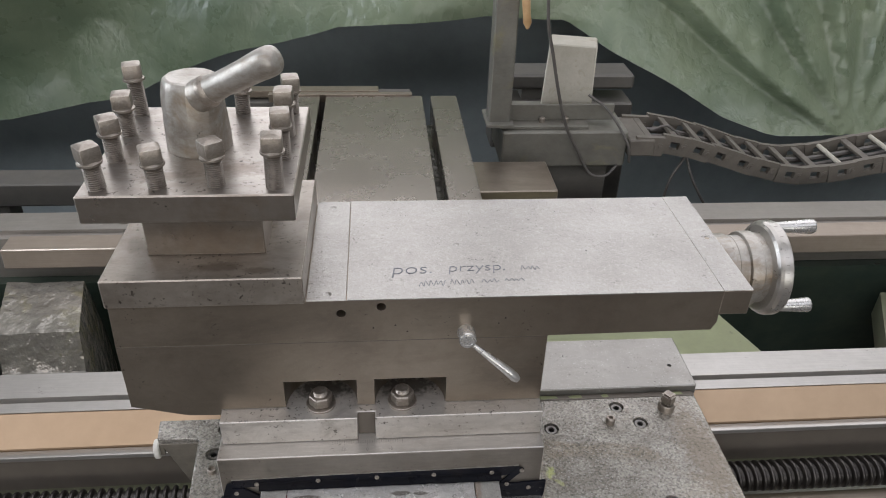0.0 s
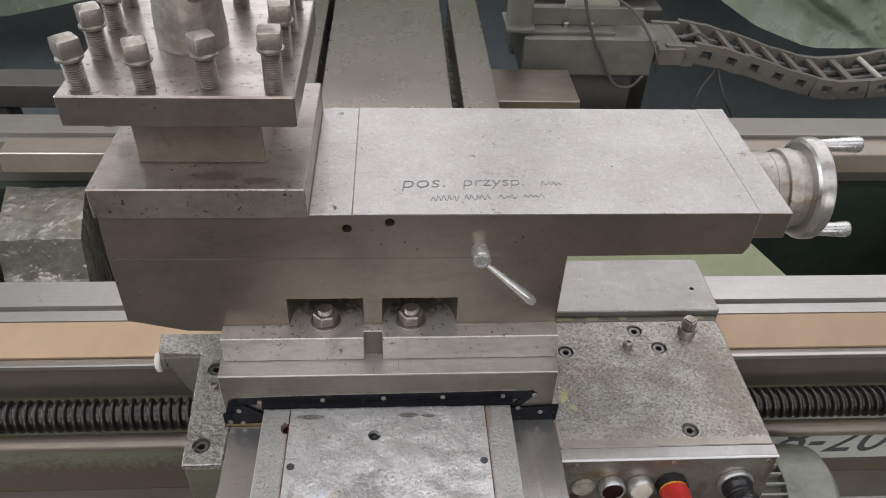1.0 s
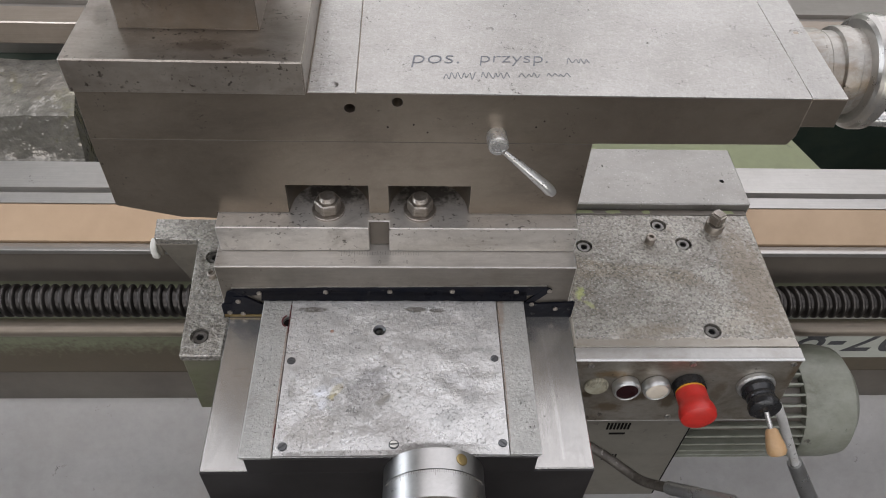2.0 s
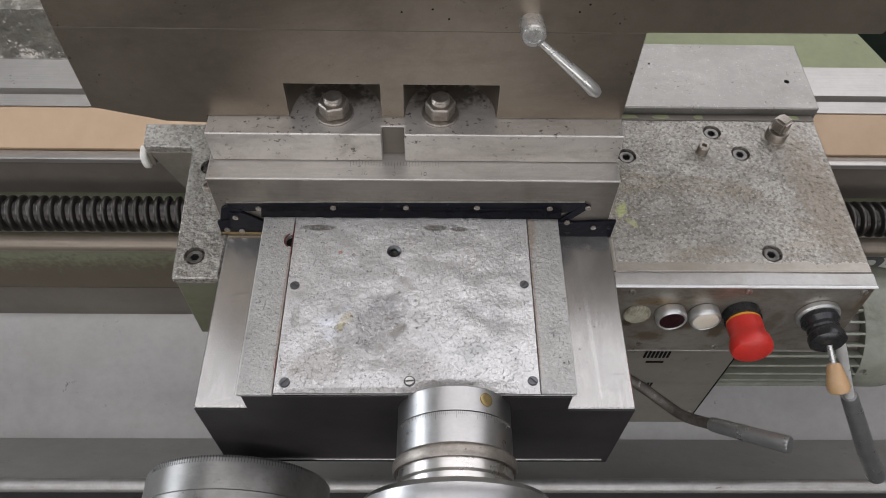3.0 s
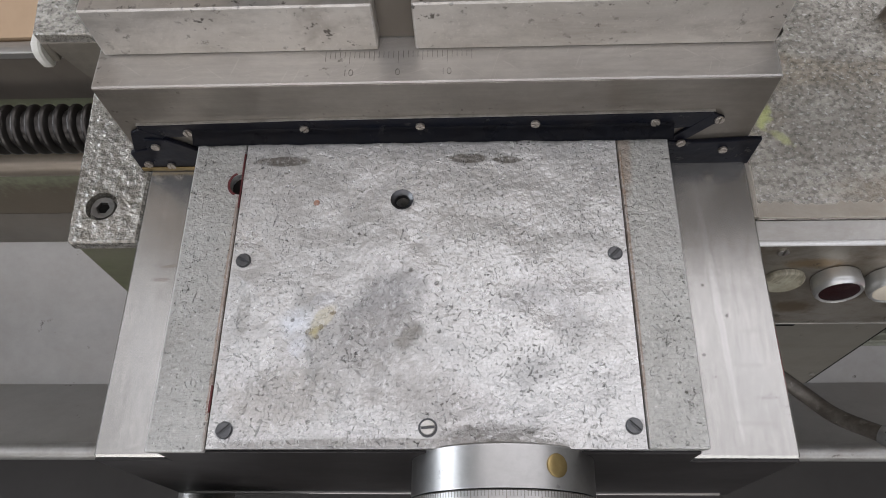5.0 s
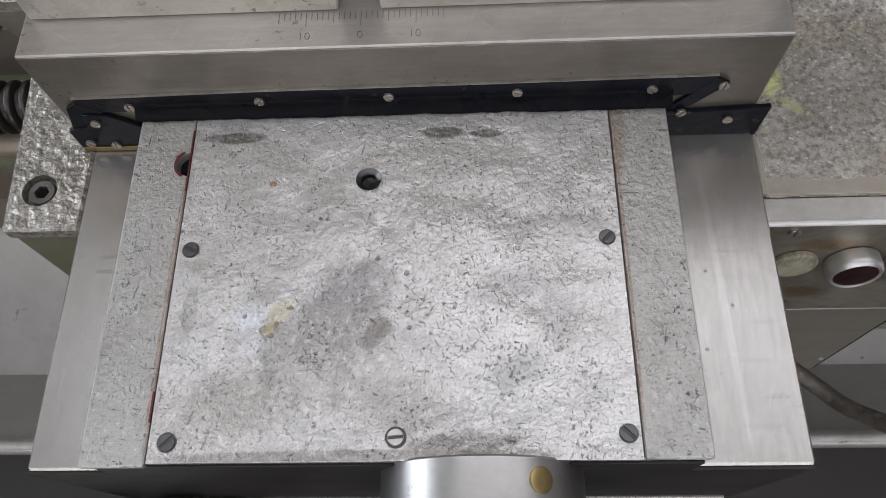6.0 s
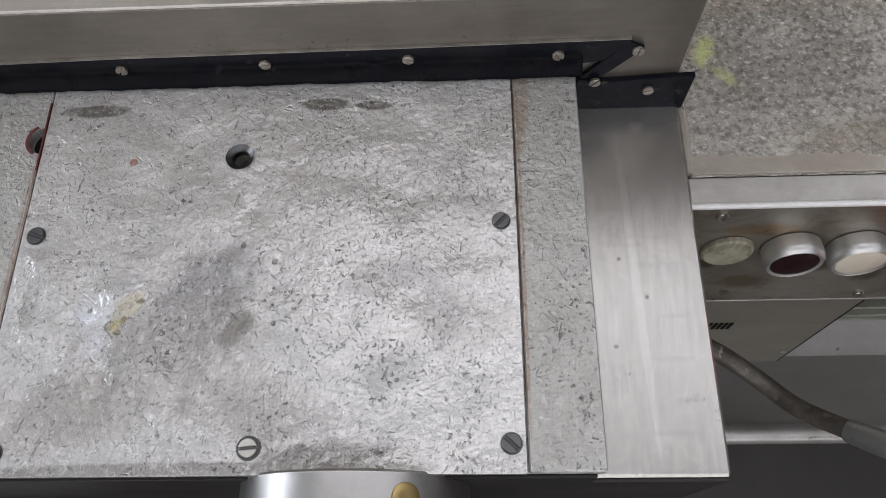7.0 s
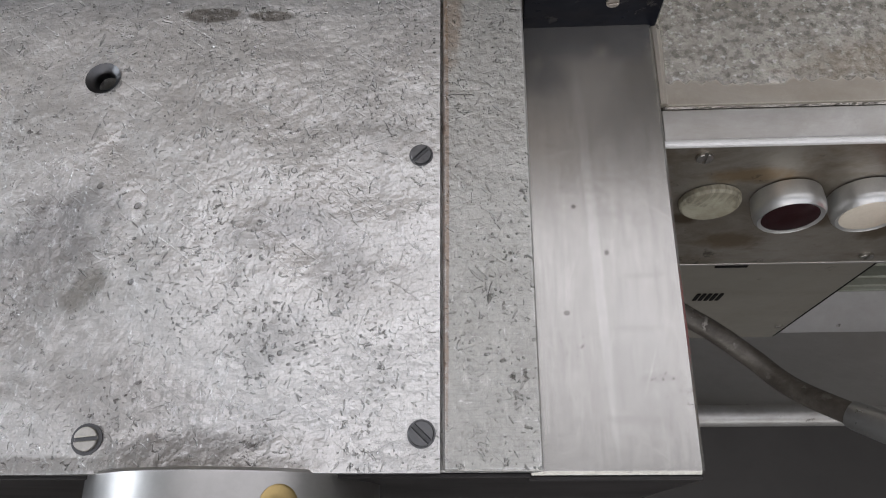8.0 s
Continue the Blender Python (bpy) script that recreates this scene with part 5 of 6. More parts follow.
def wiper_lip(u, v):
    x = -0.1265 + 0.284 * u
    wave = 0.0005 * noise.noise(Vector((x * 55, 0.3, 0))) + 0.0006 * noise.noise(Vector((x * 190, 1.7, 0)))
    return (x, 0.2446 - (0.0072 + wave) * v, 1.0082 - 0.0066 * v ** 0.8 + 0.0008 * noise.noise(Vector((x * 90, v * 2, 5))) * (1 - v))


lip = sheet(150, 5, wiper_lip)
bmesh.ops.solidify(lip, geom=lip.faces[:], thickness=0.0009)
part("lip", lip, WIPER, wiper, "ragged oily lip", 60)
part("strap", prism([(-0.1580, 1.0100), (-0.1640, 1.0060), (-0.1700, 0.9860), (-0.1560, 0.9880), (-0.1450, 1.0020)], 0.2440, 0.2461, "y", 0.0003), WIPER, wiper)
part("retainer_edge", prism([(-0.158, 1.0129), (-0.06, 1.0154), (0.06, 1.0164), (0.178, 1.0179), (0.178, 1.0184), (0.06, 1.0169), (-0.06, 1.0159), (-0.158, 1.0134)], 0.2446, 0.2462, "y"), SCREW_LIGHT, wiper, "thin bright upper edge")
part("brass_strip", block(-0.1715, -0.1275, 0.2418, 0.2429, 0.9668, 0.9705, 0.0003), DULL_BRASS, slide, "thin tarnished brass strip")
ws_me = to_mesh("screw", slotted_screw(0.0027, 0.0016), BOLT)
for i, (x, z) in enumerate(((-0.129, 1.0065), (-0.0585, 1.0085), (0.010, 1.0095), (0.077, 1.0100), (0.146, 1.0095), (0.182, 1.0110), (0.165, 0.990), (0.192, 0.982), (-0.153, 0.994), (-0.165, 0.9745), (-0.151, 0.9725))):
    placed("screw", ws_me, wiper, pose(x, 0.2442 if z > 1.0 else 0.2427, z, 90, 37 * i, 0))

# cross-feed dial at the front
dial = thing("cross_feed_handwheel", (0.054, 0.0, 0.925), "bright steel graduated cross-feed dial with a brass oiler", "handwheel")
DC, DZ = 0.0545, 0.9672
part("collar", turned([(0.0465, 0), (0.0475, 0.001), (0.0475, 0.021)], (DC, 0.061, DZ), (0, -1, 0), 72), DIAL, dial)
part("graduated_drum", turned([(0.0468, 0.0), (0.0478, 0.0008), (0.0478, 0.0252), (0.0472, 0.0260)], (DC, 0.0396, DZ), (0, -1, 0), 72), DIAL, dial)
part("knurled_ring", turned([(0.0485, 0), (0.0500, 0.0012), (0.0508, 0.003), (0.0508, 0.0085), (0.0498, 0.0105), (0.046, 0.0105)], (DC, 0.0135, DZ), (0, -1, 0), 90), BOLT, dial, "worn knurled clamping ring")
part("hub", turned([(0.0472, 0), (0.0472, 0.008), (0.0455, 0.010), (0.0455, 0.022)], (DC, 0.0028, DZ), (0, -1, 0), 64), CHROME, dial)
part("wheel", turned([(0.060, 0), (0.074, 0.003), (0.078, 0.008), (0.078, 0.016), (0.074, 0.022), (0.045, 0.024)], (DC, -0.018, DZ), (0, -1, 0), 72), DIAL, dial)
for side, y, r in ((1, 0.0392, 0.0478),):
    for k in range(-34, 35):
        ln = 0.006 if k % 10 == 0 else (0.0042 if k % 5 == 0 else 0.0028)
        key = ("d", ln)
        if key not in tick_me:
            tick_me[key] = to_mesh("tick", block(-0.00016, 0.00016, -ln, 0, 0, 0.0002, 0), ENGRAVED)
        placed("tick", tick_me[key], dial, Matrix.Translation((DC, 0, DZ)) @ Matrix.Rotation(radians(k * 2.0), 4, "Y") @ Matrix.Translation((0, y + (0.0 if y > 0.03 else 0.004), r)))
part("oiler", turned([(0.0056, -0.001), (0.0056, 0.0006), (0.0046, 0.0010), (0.0012, 0.0006)], Vector((DC, 0.051, DZ)) + Vector((math.sin(0.54), 0, math.cos(0.54))) * 0.0475, (math.sin(0.54), 0, math.cos(0.54)), 28), BRASS, dial, "brass oiler")

# ---- compound rest ----
comp = thing("compound_rest", (0.05, 0.4, 1.047), "heavy steel compound rest with a bolted swivel base", "compound rest")
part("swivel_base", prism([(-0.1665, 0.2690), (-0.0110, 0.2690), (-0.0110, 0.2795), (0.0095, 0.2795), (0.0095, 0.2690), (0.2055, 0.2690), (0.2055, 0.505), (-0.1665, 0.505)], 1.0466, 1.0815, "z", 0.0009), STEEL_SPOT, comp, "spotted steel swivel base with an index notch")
FY = 0.2900
# dark insert: the notch's shade is put into its colour
part("notch_back", block(-0.0108, 0.0093, 0.2785, 0.2796, 1.0468, 1.0800, 0), UNDERCUT, comp, "index notch back, its shade painted dark brown")
comp_body = part("body", prism([(-0.2635, 1.2335), (0.3985, 1.2335), (0.3985, 1.1900), (0.3935, 1.1800), (0.2050, 1.1785), (0.2050, 1.0822), (0.0922, 1.0822), (0.0922, 1.1210), (0.0093, 1.1210), (0.0093, 1.0822), (-0.0110, 1.0822), (-0.0110, 1.1210),
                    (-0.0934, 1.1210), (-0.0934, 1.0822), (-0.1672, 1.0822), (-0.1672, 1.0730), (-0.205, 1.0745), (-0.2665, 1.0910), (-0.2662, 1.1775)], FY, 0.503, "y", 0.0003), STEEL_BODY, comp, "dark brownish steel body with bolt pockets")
for x0 in (-0.0930, 0.0097):
    # rounded back of a bolt pocket
    c = x0 + 0.041
    out = [(x0, 0.345), (x0, 0.2925)]
    out += [(c - 0.0409 * math.cos(t), 0.2925 + 0.046 * math.sin(t)) for t in [math.pi * k / 16 for k in range(17)]]
    out += [(x0 + 0.082, 0.2925), (x0 + 0.082, 0.345)]
    part("pocket_wall", prism(out, 1.0818, 1.1206, "z"), STEEL_BODY, comp)
top_face = part("top_slide", prism([(0.289, 1.2338), (0.289, 1.2355), (0.503, 1.2355), (0.503, 1.2338)], -0.0172, 0.3966, "x", 0.0003), STEEL_TOP, comp, "scraped bright top surface with pencilled writing")
top_strip = part("top_strip", prism([(0.289, 1.2338), (0.289, 1.2353), (0.503, 1.2353), (0.503, 1.2338)], -0.0600, -0.0182, "x", 0.0005), STEEL_TOP, comp)
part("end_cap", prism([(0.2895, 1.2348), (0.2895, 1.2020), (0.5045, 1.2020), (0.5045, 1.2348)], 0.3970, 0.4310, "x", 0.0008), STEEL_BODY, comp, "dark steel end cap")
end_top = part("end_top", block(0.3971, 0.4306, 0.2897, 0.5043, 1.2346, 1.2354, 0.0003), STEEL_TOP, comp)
def dimple(x, y, r):
    return turned([(r * 0.35, -0.0012), (r * 0.8, -0.0004), (r, 0.0002), (r * 1.02, 0.002)], (x, y, 1.2354), (0, 0, 1), 18)


cut(top_face, dimple(0.109, 0.395, 0.0042), dimple(0.243, 0.468, 0.0016), dimple(0.262, 0.375, 0.0016))
cut(top_strip, dimple(-0.040, 0.488, 0.0048), dimple(-0.038, 0.300, 0.0052))
cut(end_top, dimple(0.419, 0.399, 0.0042))
cut(comp_body, drill(-0.024, FY, 1.217, 0.0052, 0.022, (0, -1, 0)), drill(0.019, FY, 1.2245, 0.0052, 0.022, (0, -1, 0)))
part("seam", block(-0.2660, 0.2045, FY - 0.0003, FY + 0.0006, 1.1776, 1.1783, 0), UNDERCUT, comp, "thin dark joint line")
for x, z in ((0.01, 1.196), (0.047, 1.190), (0.034, 1.199), (0.155, 1.205), (0.148, 1.198)):
    part("speck", turned([(0.0009, 0), (0.0009, 0.0005)], (x, FY + 0.0003, z), (0, -1, 0), 8), HOLE, comp)
# raised block under the tool post
part("post_seat", block(-0.2650, -0.0612, 0.2850, 0.503, 1.2340, 1.2680, 0.0012), SEAT, comp, "spotted steel seat of the tool post")
# nuts
def hexagon(r, z0, z1, turn=0.0):
    return prism([(r * math.cos(math.pi / 3 * k + turn), r * math.sin(math.pi / 3 * k + turn)) for k in range(6)], z0, z1, "z", 0.0012)
for x, turn in ((-0.0535, 0.2), (0.0415, 0.0)):
    nut = part("nut", joined(hexagon(0.0140, 1.0842, 1.0975, turn)), BOLT, comp, "worn hexagon clamping nut", 25)
    part("washer", turned([(0.0172, 0), (0.0172, 0.0022), (0.0165, 0.0027)], (0, 0, 1.0815), (0, 0, 1), 32), BOLT, nut)
    part("stud", turned([(0.0082, 0), (0.0084, 0.0012), (0.0079, 0.0018), (0.0084, 0.0026), (0.0079, 0.0033), (0.0082, 0.0042), (0.0072, 0.0054), (0.0050, 0.0058), (0.0020, 0.0050)], (0, 0, 1.0975), (0, 0, 1), 24), BOLT, nut)
    nut.matrix_basis = Matrix.Translation((x, 0.2945, 0))
# clamping lever on the front
lev = part("clamp_lever", turned([(0.0098, 0), (0.0098, 0.019), (0.0088, 0.0208), (0.0060, 0.0212), (0.0056, 0.0206), (0.0040, 0.0206)], (0.1120, FY, 1.1875), (0.0, -1, 0.15), 28), LEVER_STEEL, comp, "small steel clamp lever")
part("lever_arm", tube([(0.1150, 0.2735, 1.1865), (0.119, 0.272, 1.1825), (0.158, 0.262, 1.1515), (0.165, 0.260, 1.1450), (0.169, 0.2595, 1.1415)], [0.0022, 0.0028, 0.0054, 0.0056, 0.0036], 16), LEVER_STEEL, lev)
# pencilled words
wording("writing", "pos.", 0.0290, PENCIL, pose(0.030, 0.3345, 1.2357, 0, 0, 1), comp, 0.15, "faint pencilled words", -0.0005)
wording("writing", "przysp.", 0.0235, PENCIL, pose(0.094, 0.3375, 1.2357, 0, 0, 1), comp, 0.15, "faint pencilled words", -0.0004)
pen = random.Random(8)
for x0, x1, y, tall in ((0.178, 0.200, 0.3400, 0.008), (0.061, 0.090, 0.3135, 0.009), (0.095, 0.122, 0.3150, 0.008), (0.131, 0.150, 0.3165, 0.006), (0.156, 0.178, 0.3180, 0.005)):
    n = max(4, int((x1 - x0) / 0.0026))
    line = [(x0 + (x1 - x0) * (k + pen.uniform(-0.3, 0.3)) / n, y + (tall * pen.uniform(0.5, 1.0) if k % 2 else -tall * pen.uniform(0.0, 0.35)), 1.2356) for k in range(n + 1)]
    part("scribble", tube(curve_points(line, 4), 0.00040, 6), PENCIL, comp)

# top-slide handwheel
hw = thing("top_slide_handwheel", (0.49, 0.40, 1.12), "polished steel top-slide handwheel with two tapered handles", "handwheel")
part("bearing", turned([(0.044, 0), (0.044, 0.018), (0.0415, 0.019), (0.0415, 0.024), (0.042, 0.0245), (0.042, 0.036), (0.046, 0.037), (0.047, 0.039), (0.047, 0.052), (0.046, 0.053), (0.0445, 0.054), (0.0445, 0.062)], (0.4305, 0.40, 1.189), (1, 0, 0), 64), FORGED, hw, "worn brownish bearing rings")
part("wheel", turned([(0.046, 0), (0.0500, 0.0002), (0.0540, 0.0010), (0.0575, 0.0035), (0.0598, 0.0070), (0.0602, 0.0085), (0.0602, 0.0175), (0.0594, 0.0188), (0.0530, 0.0194), (0.047, 0.0190), (0.044, 0.016), (0.022, 0.015)], (0.4925, 0.40, 1.189), (1, 0, 0), 72), RIM, hw, "polished steel rim", 18)
for y, z, ln in ((0.424, 1.233, 0.060), (0.376, 1.145, 0.056)):
    part("handle", turned([(0.0055, 0), (0.0062, 0.004), (0.0098, ln - 0.004), (0.0090, ln - 0.001), (0.0060, ln)], (0.5095, y, z), (1, 0, 0.02), 24), LEVER_STEEL, hw)
rim_tick = to_mesh("tick", block(0, 0.004, -0.00018, 0.00018, 0, 0.0002, 0), ENGRAVED)
for k in range(40):
    placed("tick", rim_tick, hw, Matrix.Translation((0.5015, 0.40, 1.189)) @ Matrix.Rotation(radians(k * 9), 4, "X") @ Matrix.Translation((0, 0, 0.0601)))

# ---- tool post ----
post = thing("tool_post", (-0.165, 0.40, 1.268), "four-way steel tool post with clamp screws and a locking handle", "tool post")
part("neck", prism([(-0.2260, 0.332), (-0.1030, 0.332), (-0.1030, 0.470), (-0.2260, 0.470)], 1.2685, 1.3325, "z", 0.0012), STEEL_POST, post)
part("top_block", block(-0.2680, -0.0628, 0.2890, 0.5110, 1.3330, 1.3630, 0.0013, 1), STEEL_POST, post, "square tool post block with worn edges")
# thin pale skin: the sky the top reflects is painted in
part("top_face", block(-0.2665, -0.0643, 0.2905, 0.5095, 1.3626, 1.3632, 0.0002), POST_TOP, post, "worn top face, sky's brightness put into its colour")
part("lower_block", block(-0.2262, -0.1028, 0.333, 0.47, 1.2682, 1.2700, 0), STEEL_POST, post)
for x, y in ((-0.232, 0.300), (-0.188, 0.306)):
    part("bolt_end", turned([(0.0085, 0), (0.0085, 0.005), (0.007, 0.0065)], (x, y + 0.006, 1.3332), (0, 0, -1), 20), BOLT, post)
def squarish(profile, n=40, power=10.0):
    """A solid with rounded square rings: (half width, height) from its foot to its crown."""
    bm = bmesh.new()
    rings = []
    for w, z in profile:
        ring = []
        for k in range(n):
            c, q = math.cos(2 * math.pi * k / n + 0.02), math.sin(2 * math.pi * k / n + 0.02)
            f = w / (abs(c) ** power + abs(q) ** power) ** (1 / power)
            ring.append(bm.verts.new((c * f, q * f, z)))
        rings.append(ring)
    for a, b in zip(rings, rings[1:]):
        for k in range(n):
            bm.faces.new((a[k], a[(k + 1) % n], b[(k + 1) % n], b[k]))
    bm.faces.new(rings[0][::-1])
    bm.faces.new(rings[-1])
    return bm
def clamp_screw(h):
    sh = [(0.0084, 0.0)]
    n = int((h - 0.021) / 0.0021)
    for k in range(n):
        z = (h - 0.021) * k / n
        sh += [(0.0089, z + 0.0004), (0.0079, z + 0.0013)]
    sh += [(0.0088, h - 0.0205)]
    shank = turned(sh, (0, 0, 0), (0, 0, 1), 20)
    col = turned([(0.0092, h - 0.0212), (0.0119, h - 0.0206), (0.0121, h - 0.0196), (0.0119, h - 0.0182), (0.0100, h - 0.0168)], (0, 0, 0), (0, 0, 1), 28)
    head = squarish([(0.0090, h - 0.0174), (0.0100, h - 0.0166), (0.0103, h - 0.0150), (0.0102, h - 0.0034), (0.0097, h - 0.0020), (0.0070, h - 0.0006), (0.0040, h - 0.0001)])
    return shank, joined(col, head)
for x, y, h, turn in ((-0.251, 0.307, 0.047, 40), (-0.195, 0.309, 0.044, 20), (-0.139, 0.311, 0.049, 35), (-0.082, 0.306, 0.058, 5), (-0.250, 0.368, 0.050, 30), (-0.253, 0.431, 0.050, 10),
                      (-0.2545, 0.489, 0.062, 15), (-0.139, 0.493, 0.046, 0), (-0.0825, 0.492, 0.047, 12), (-0.0810, 0.428, 0.056, 0), (-0.0805, 0.370, 0.055, 8)):
    shank, head = clamp_screw(h)
    sc = part("clamp_screw", head, BOLT, post, "square-headed clamp screw", 24)
    part("shank", shank, SHANK, sc, "threaded shank")
    sc.matrix_basis = pose(x, y, 1.3630, rng.uniform(-2, 2), rng.uniform(-2, 2), turn)
def locking_boss():
    """A turned boss whose upper half is ground to uneven flats."""
    prof = [(0.0330, 0.0), (0.0338, 0.002), (0.0338, 0.012), (0.0336, 0.022), (0.0333, 0.030), (0.0330, 0.036), (0.0327, 0.0405), (0.0322, 0.050), (0.0312, 0.060), (0.0298, 0.069), (0.0288, 0.0735), (0.0270, 0.0768), (0.0240, 0.0780)]
    bm = turned(prof, (0, 0, 0), (0, 0, 1), 48)
    for v in bm.verts:
        a, r = math.atan2(v.co.y, v.co.x), math.hypot(v.co.x, v.co.y)
        flat = max(0.0, min(1.0, (v.co.z - 0.036) / 0.006))
        f = math.cos(math.pi / 9) / math.cos((a + 0.2) % (2 * math.pi / 9) - math.pi / 9)
        f = (1 - flat) + flat * (0.35 + 0.65 * f) + 0.022 * noise.noise(Vector((v.co.x * 60, v.co.y * 60, v.co.z * 45)))
        v.co.x, v.co.y = v.co.x * f - 0.1715, v.co.y * f + 0.402
        v.co.z += 1.3630
    return bm


boss = part("locking_boss", locking_boss(), FORGED, post, "worn faceted locking boss", 16)
a, b = Vector((-0.160, 0.379, 1.428)), Vector((-0.078, 0.342, 1.478))
d = b - a
steps = ((0.0, 0.0165), (0.06, 0.0170), (0.14, 0.0158), (0.22, 0.0142), (0.34, 0.0132), (0.50, 0.0134), (0.64, 0.0138), (0.76, 0.0143), (0.86, 0.0148), (0.94, 0.0150), (0.99, 0.0147), (1.025, 0.0134), (1.045, 0.0105), (1.05, 0.0050))
grip_bm = tube([a + d * u for u, r in steps], [r for u, r in steps], 24)
for v in grip_bm.verts:
    v.co += Vector((1, 1, 1)) * 0.0012 * noise.noise(v.co * 60)
part("handle", grip_bm, FORGED, post, "thick worn steel locking handle")
part("weld", tube([a + d * u for u in (0.11, 0.14, 0.18, 0.21)], [0.0158, 0.0170, 0.0160, 0.0142], 20), BOLT, boss, "rough weld bead")

# ---- things behind the bed ----
ledge = thing("bracket_block", (0.3, 1.07, 0.9), "brownish steel bracket block behind the bed", "bracket")
part("plate", block(0.208, 0.392, 1.010, 1.150, 0.945, 0.972, 0.002), STEEL_BODY, ledge)
part("foot", block(0.22, 0.38, 1.02, 1.14, 0.9005, 0.9445, 0.002), DULL_IRON, ledge)
stripes = thing("flat_bars", (-0.05, 1.40, 0.95), "flat steel bars lying behind the slide", "bar")
part("bar", block(-0.30, 0.02, 1.378, 1.41, 1.035, 1.052, 0.001), STEEL_BODY, stripes)
part("bar", block(-0.24, 0.10, 1.3595, 1.376, 1.03, 1.050, 0.001), STEEL_BODY, stripes)
part("support", block(-0.30, 0.10, 1.3620, 1.45, 0.0, 1.0295, 0.002), DULL_IRON, stripes)

ebox = thing("junction_box", (0.44, 1.27, 0.8), "grey metal junction box with a pale cover", "box")
part("housing", block(0.300, 0.592, 1.200, 1.360, 0.932, 1.020, 0.004), GREY_PAINT, ebox, "dusty grey-green box")
part("lid", block(0.296, 0.50, 1.215, 1.370, 1.0205, 1.028, 0.001), GREY_PAINT, ebox)
part("angle_plate", block(0.318, 0.565, 1.250, 1.258, 1.0285, 1.066, 0.001), GREY_PAINT, ebox)
part("screw", turned([(0.007, 0), (0.007, 0.01), (0.005, 0.012)], (0.395, 1.240, 1.028), (0, 0, 1), 12), BOLT, ebox)
part("screw", turned([(0.007, 0), (0.007, 0.01), (0.005, 0.012)], (0.450, 1.240, 1.028), (0, 0, 1), 12), BOLT, ebox)
part("bracket", block(0.36, 0.56, 1.22, 1.34, 0.0, 0.9325, 0.004), DULL_IRON, ebox)
pale = thing("pale_cover_box", (0.46, 1.31, 1.03), "pale grey sheet-metal cover box", "box")
part("case", prism([(0.404, 1.0290), (0.524, 1.0290), (0.520, 1.192), (0.412, 1.192)], 1.290, 1.366, "y", 0.003), PALE, pale)
pale.rotation_euler = (0, 0, radians(-14))
col = thing("post", (0.295, 1.23, 1.03), "grey square steel post", "post")
part("tube", block(0.268, 0.318, 1.222, 1.270, 1.029, 2.3, 0.003), GREY_PAINT, col)
part("foot", block(0.262, 0.324, 1.205, 1.30, 1.0283, 1.036, 0.001), GREY_PAINT, col)
rear = thing("rear_carriage", (0.5, 1.6, 0.7), "dark slotted steel carriage under the tarpaulin", "carriage")
part("beam", block(0.32, 0.70, 1.50, 1.60, 0.84, 0.97, 0.006), DULL_IRON, rear)
part("beam", block(0.36, 0.70, 1.52, 1.62, 1.0, 1.04, 0.006), DULL_IRON, rear)
part("upright", block(0.40, 0.46, 1.53, 1.61, 0.9695, 1.0005, 0), DULL_IRON, rear)
part("leg", block(0.45, 0.70, 1.50, 1.62, 0.0, 0.8395, 0.004), DULL_IRON, rear)
backbar = thing("rear_rail", (-1.0, 1.32, 0), "dark steel rail on posts behind the bed", "rail")
part("bar", block(-2.2, 0.22, 1.28, 1.36, 0.80, 0.86, 0.004), DULL_IRON, backbar)
for x in (-2.0, -0.9, 0.1):
    part("upright", block(x - 0.03, x + 0.03, 1.29, 1.35, 0.0, 0.8005, 0.003), DULL_IRON, backbar)

# cable chain: links along a sagging line
chain = thing("cable_chain", (0.95, 1.3, 0.86), "dusty grey plastic cable drag chain, sagging", "cable chain")
cp = curve_points([(0.615, 1.25, 0.985), (0.72, 1.27, 0.975), (0.84, 1.29, 0.938), (0.97, 1.30, 0.895), (1.08, 1.30, 0.878), (1.20, 1.30, 0.893), (1.36, 1.30, 0.925), (1.6, 1.30, 0.97)], 12)
def along(s):
    acc = 0.0
    for p, q in zip(cp, cp[1:]):
        d = (q - p).length
        if acc + d >= s:
            return p + (q - p) * ((s - acc) / d), (q - p).normalized()
        acc += d
    return cp[-1], (cp[-1] - cp[-2]).normalized()
def link_side():
    w = 0.0062
    hole = [(-0.012, -0.008), (0.012, -0.008), (0.012, 0.010), (-0.012, 0.010)]
    outer = [(-0.034, -0.022), (0.034, -0.022), (0.034, 0.024), (-0.034, 0.024)]
    bm = bmesh.new()
    rows = []
    for y in (-w, w):
        rows.append(([bm.verts.new((p[0], y, p[1])) for p in outer], [bm.verts.new((p[0], y, p[1])) for p in hole]))
    for k in range(4):
        j = (k + 1) % 4
        for o, h in rows:
            bm.faces.new((o[k], o[j], h[j], h[k]))
        bm.faces.new((rows[0][0][k], rows[0][0][j], rows[1][0][j], rows[1][0][k]))
        bm.faces.new((rows[0][1][k], rows[0][1][j], rows[1][1][j], rows[1][1][k]))
    bmesh.ops.recalc_face_normals(bm, faces=bm.faces[:])
    pin = turned([(0.0095, 0), (0.0095, 0.0016), (0.0050, 0.0018), (0.0046, 0.0034), (0.0020, 0.0036)], (0.024, -w, 0.001), (0, -1, 0), 14)
    return joined(bm, pin)
link_me = to_mesh("link", link_side(), CHAIN)
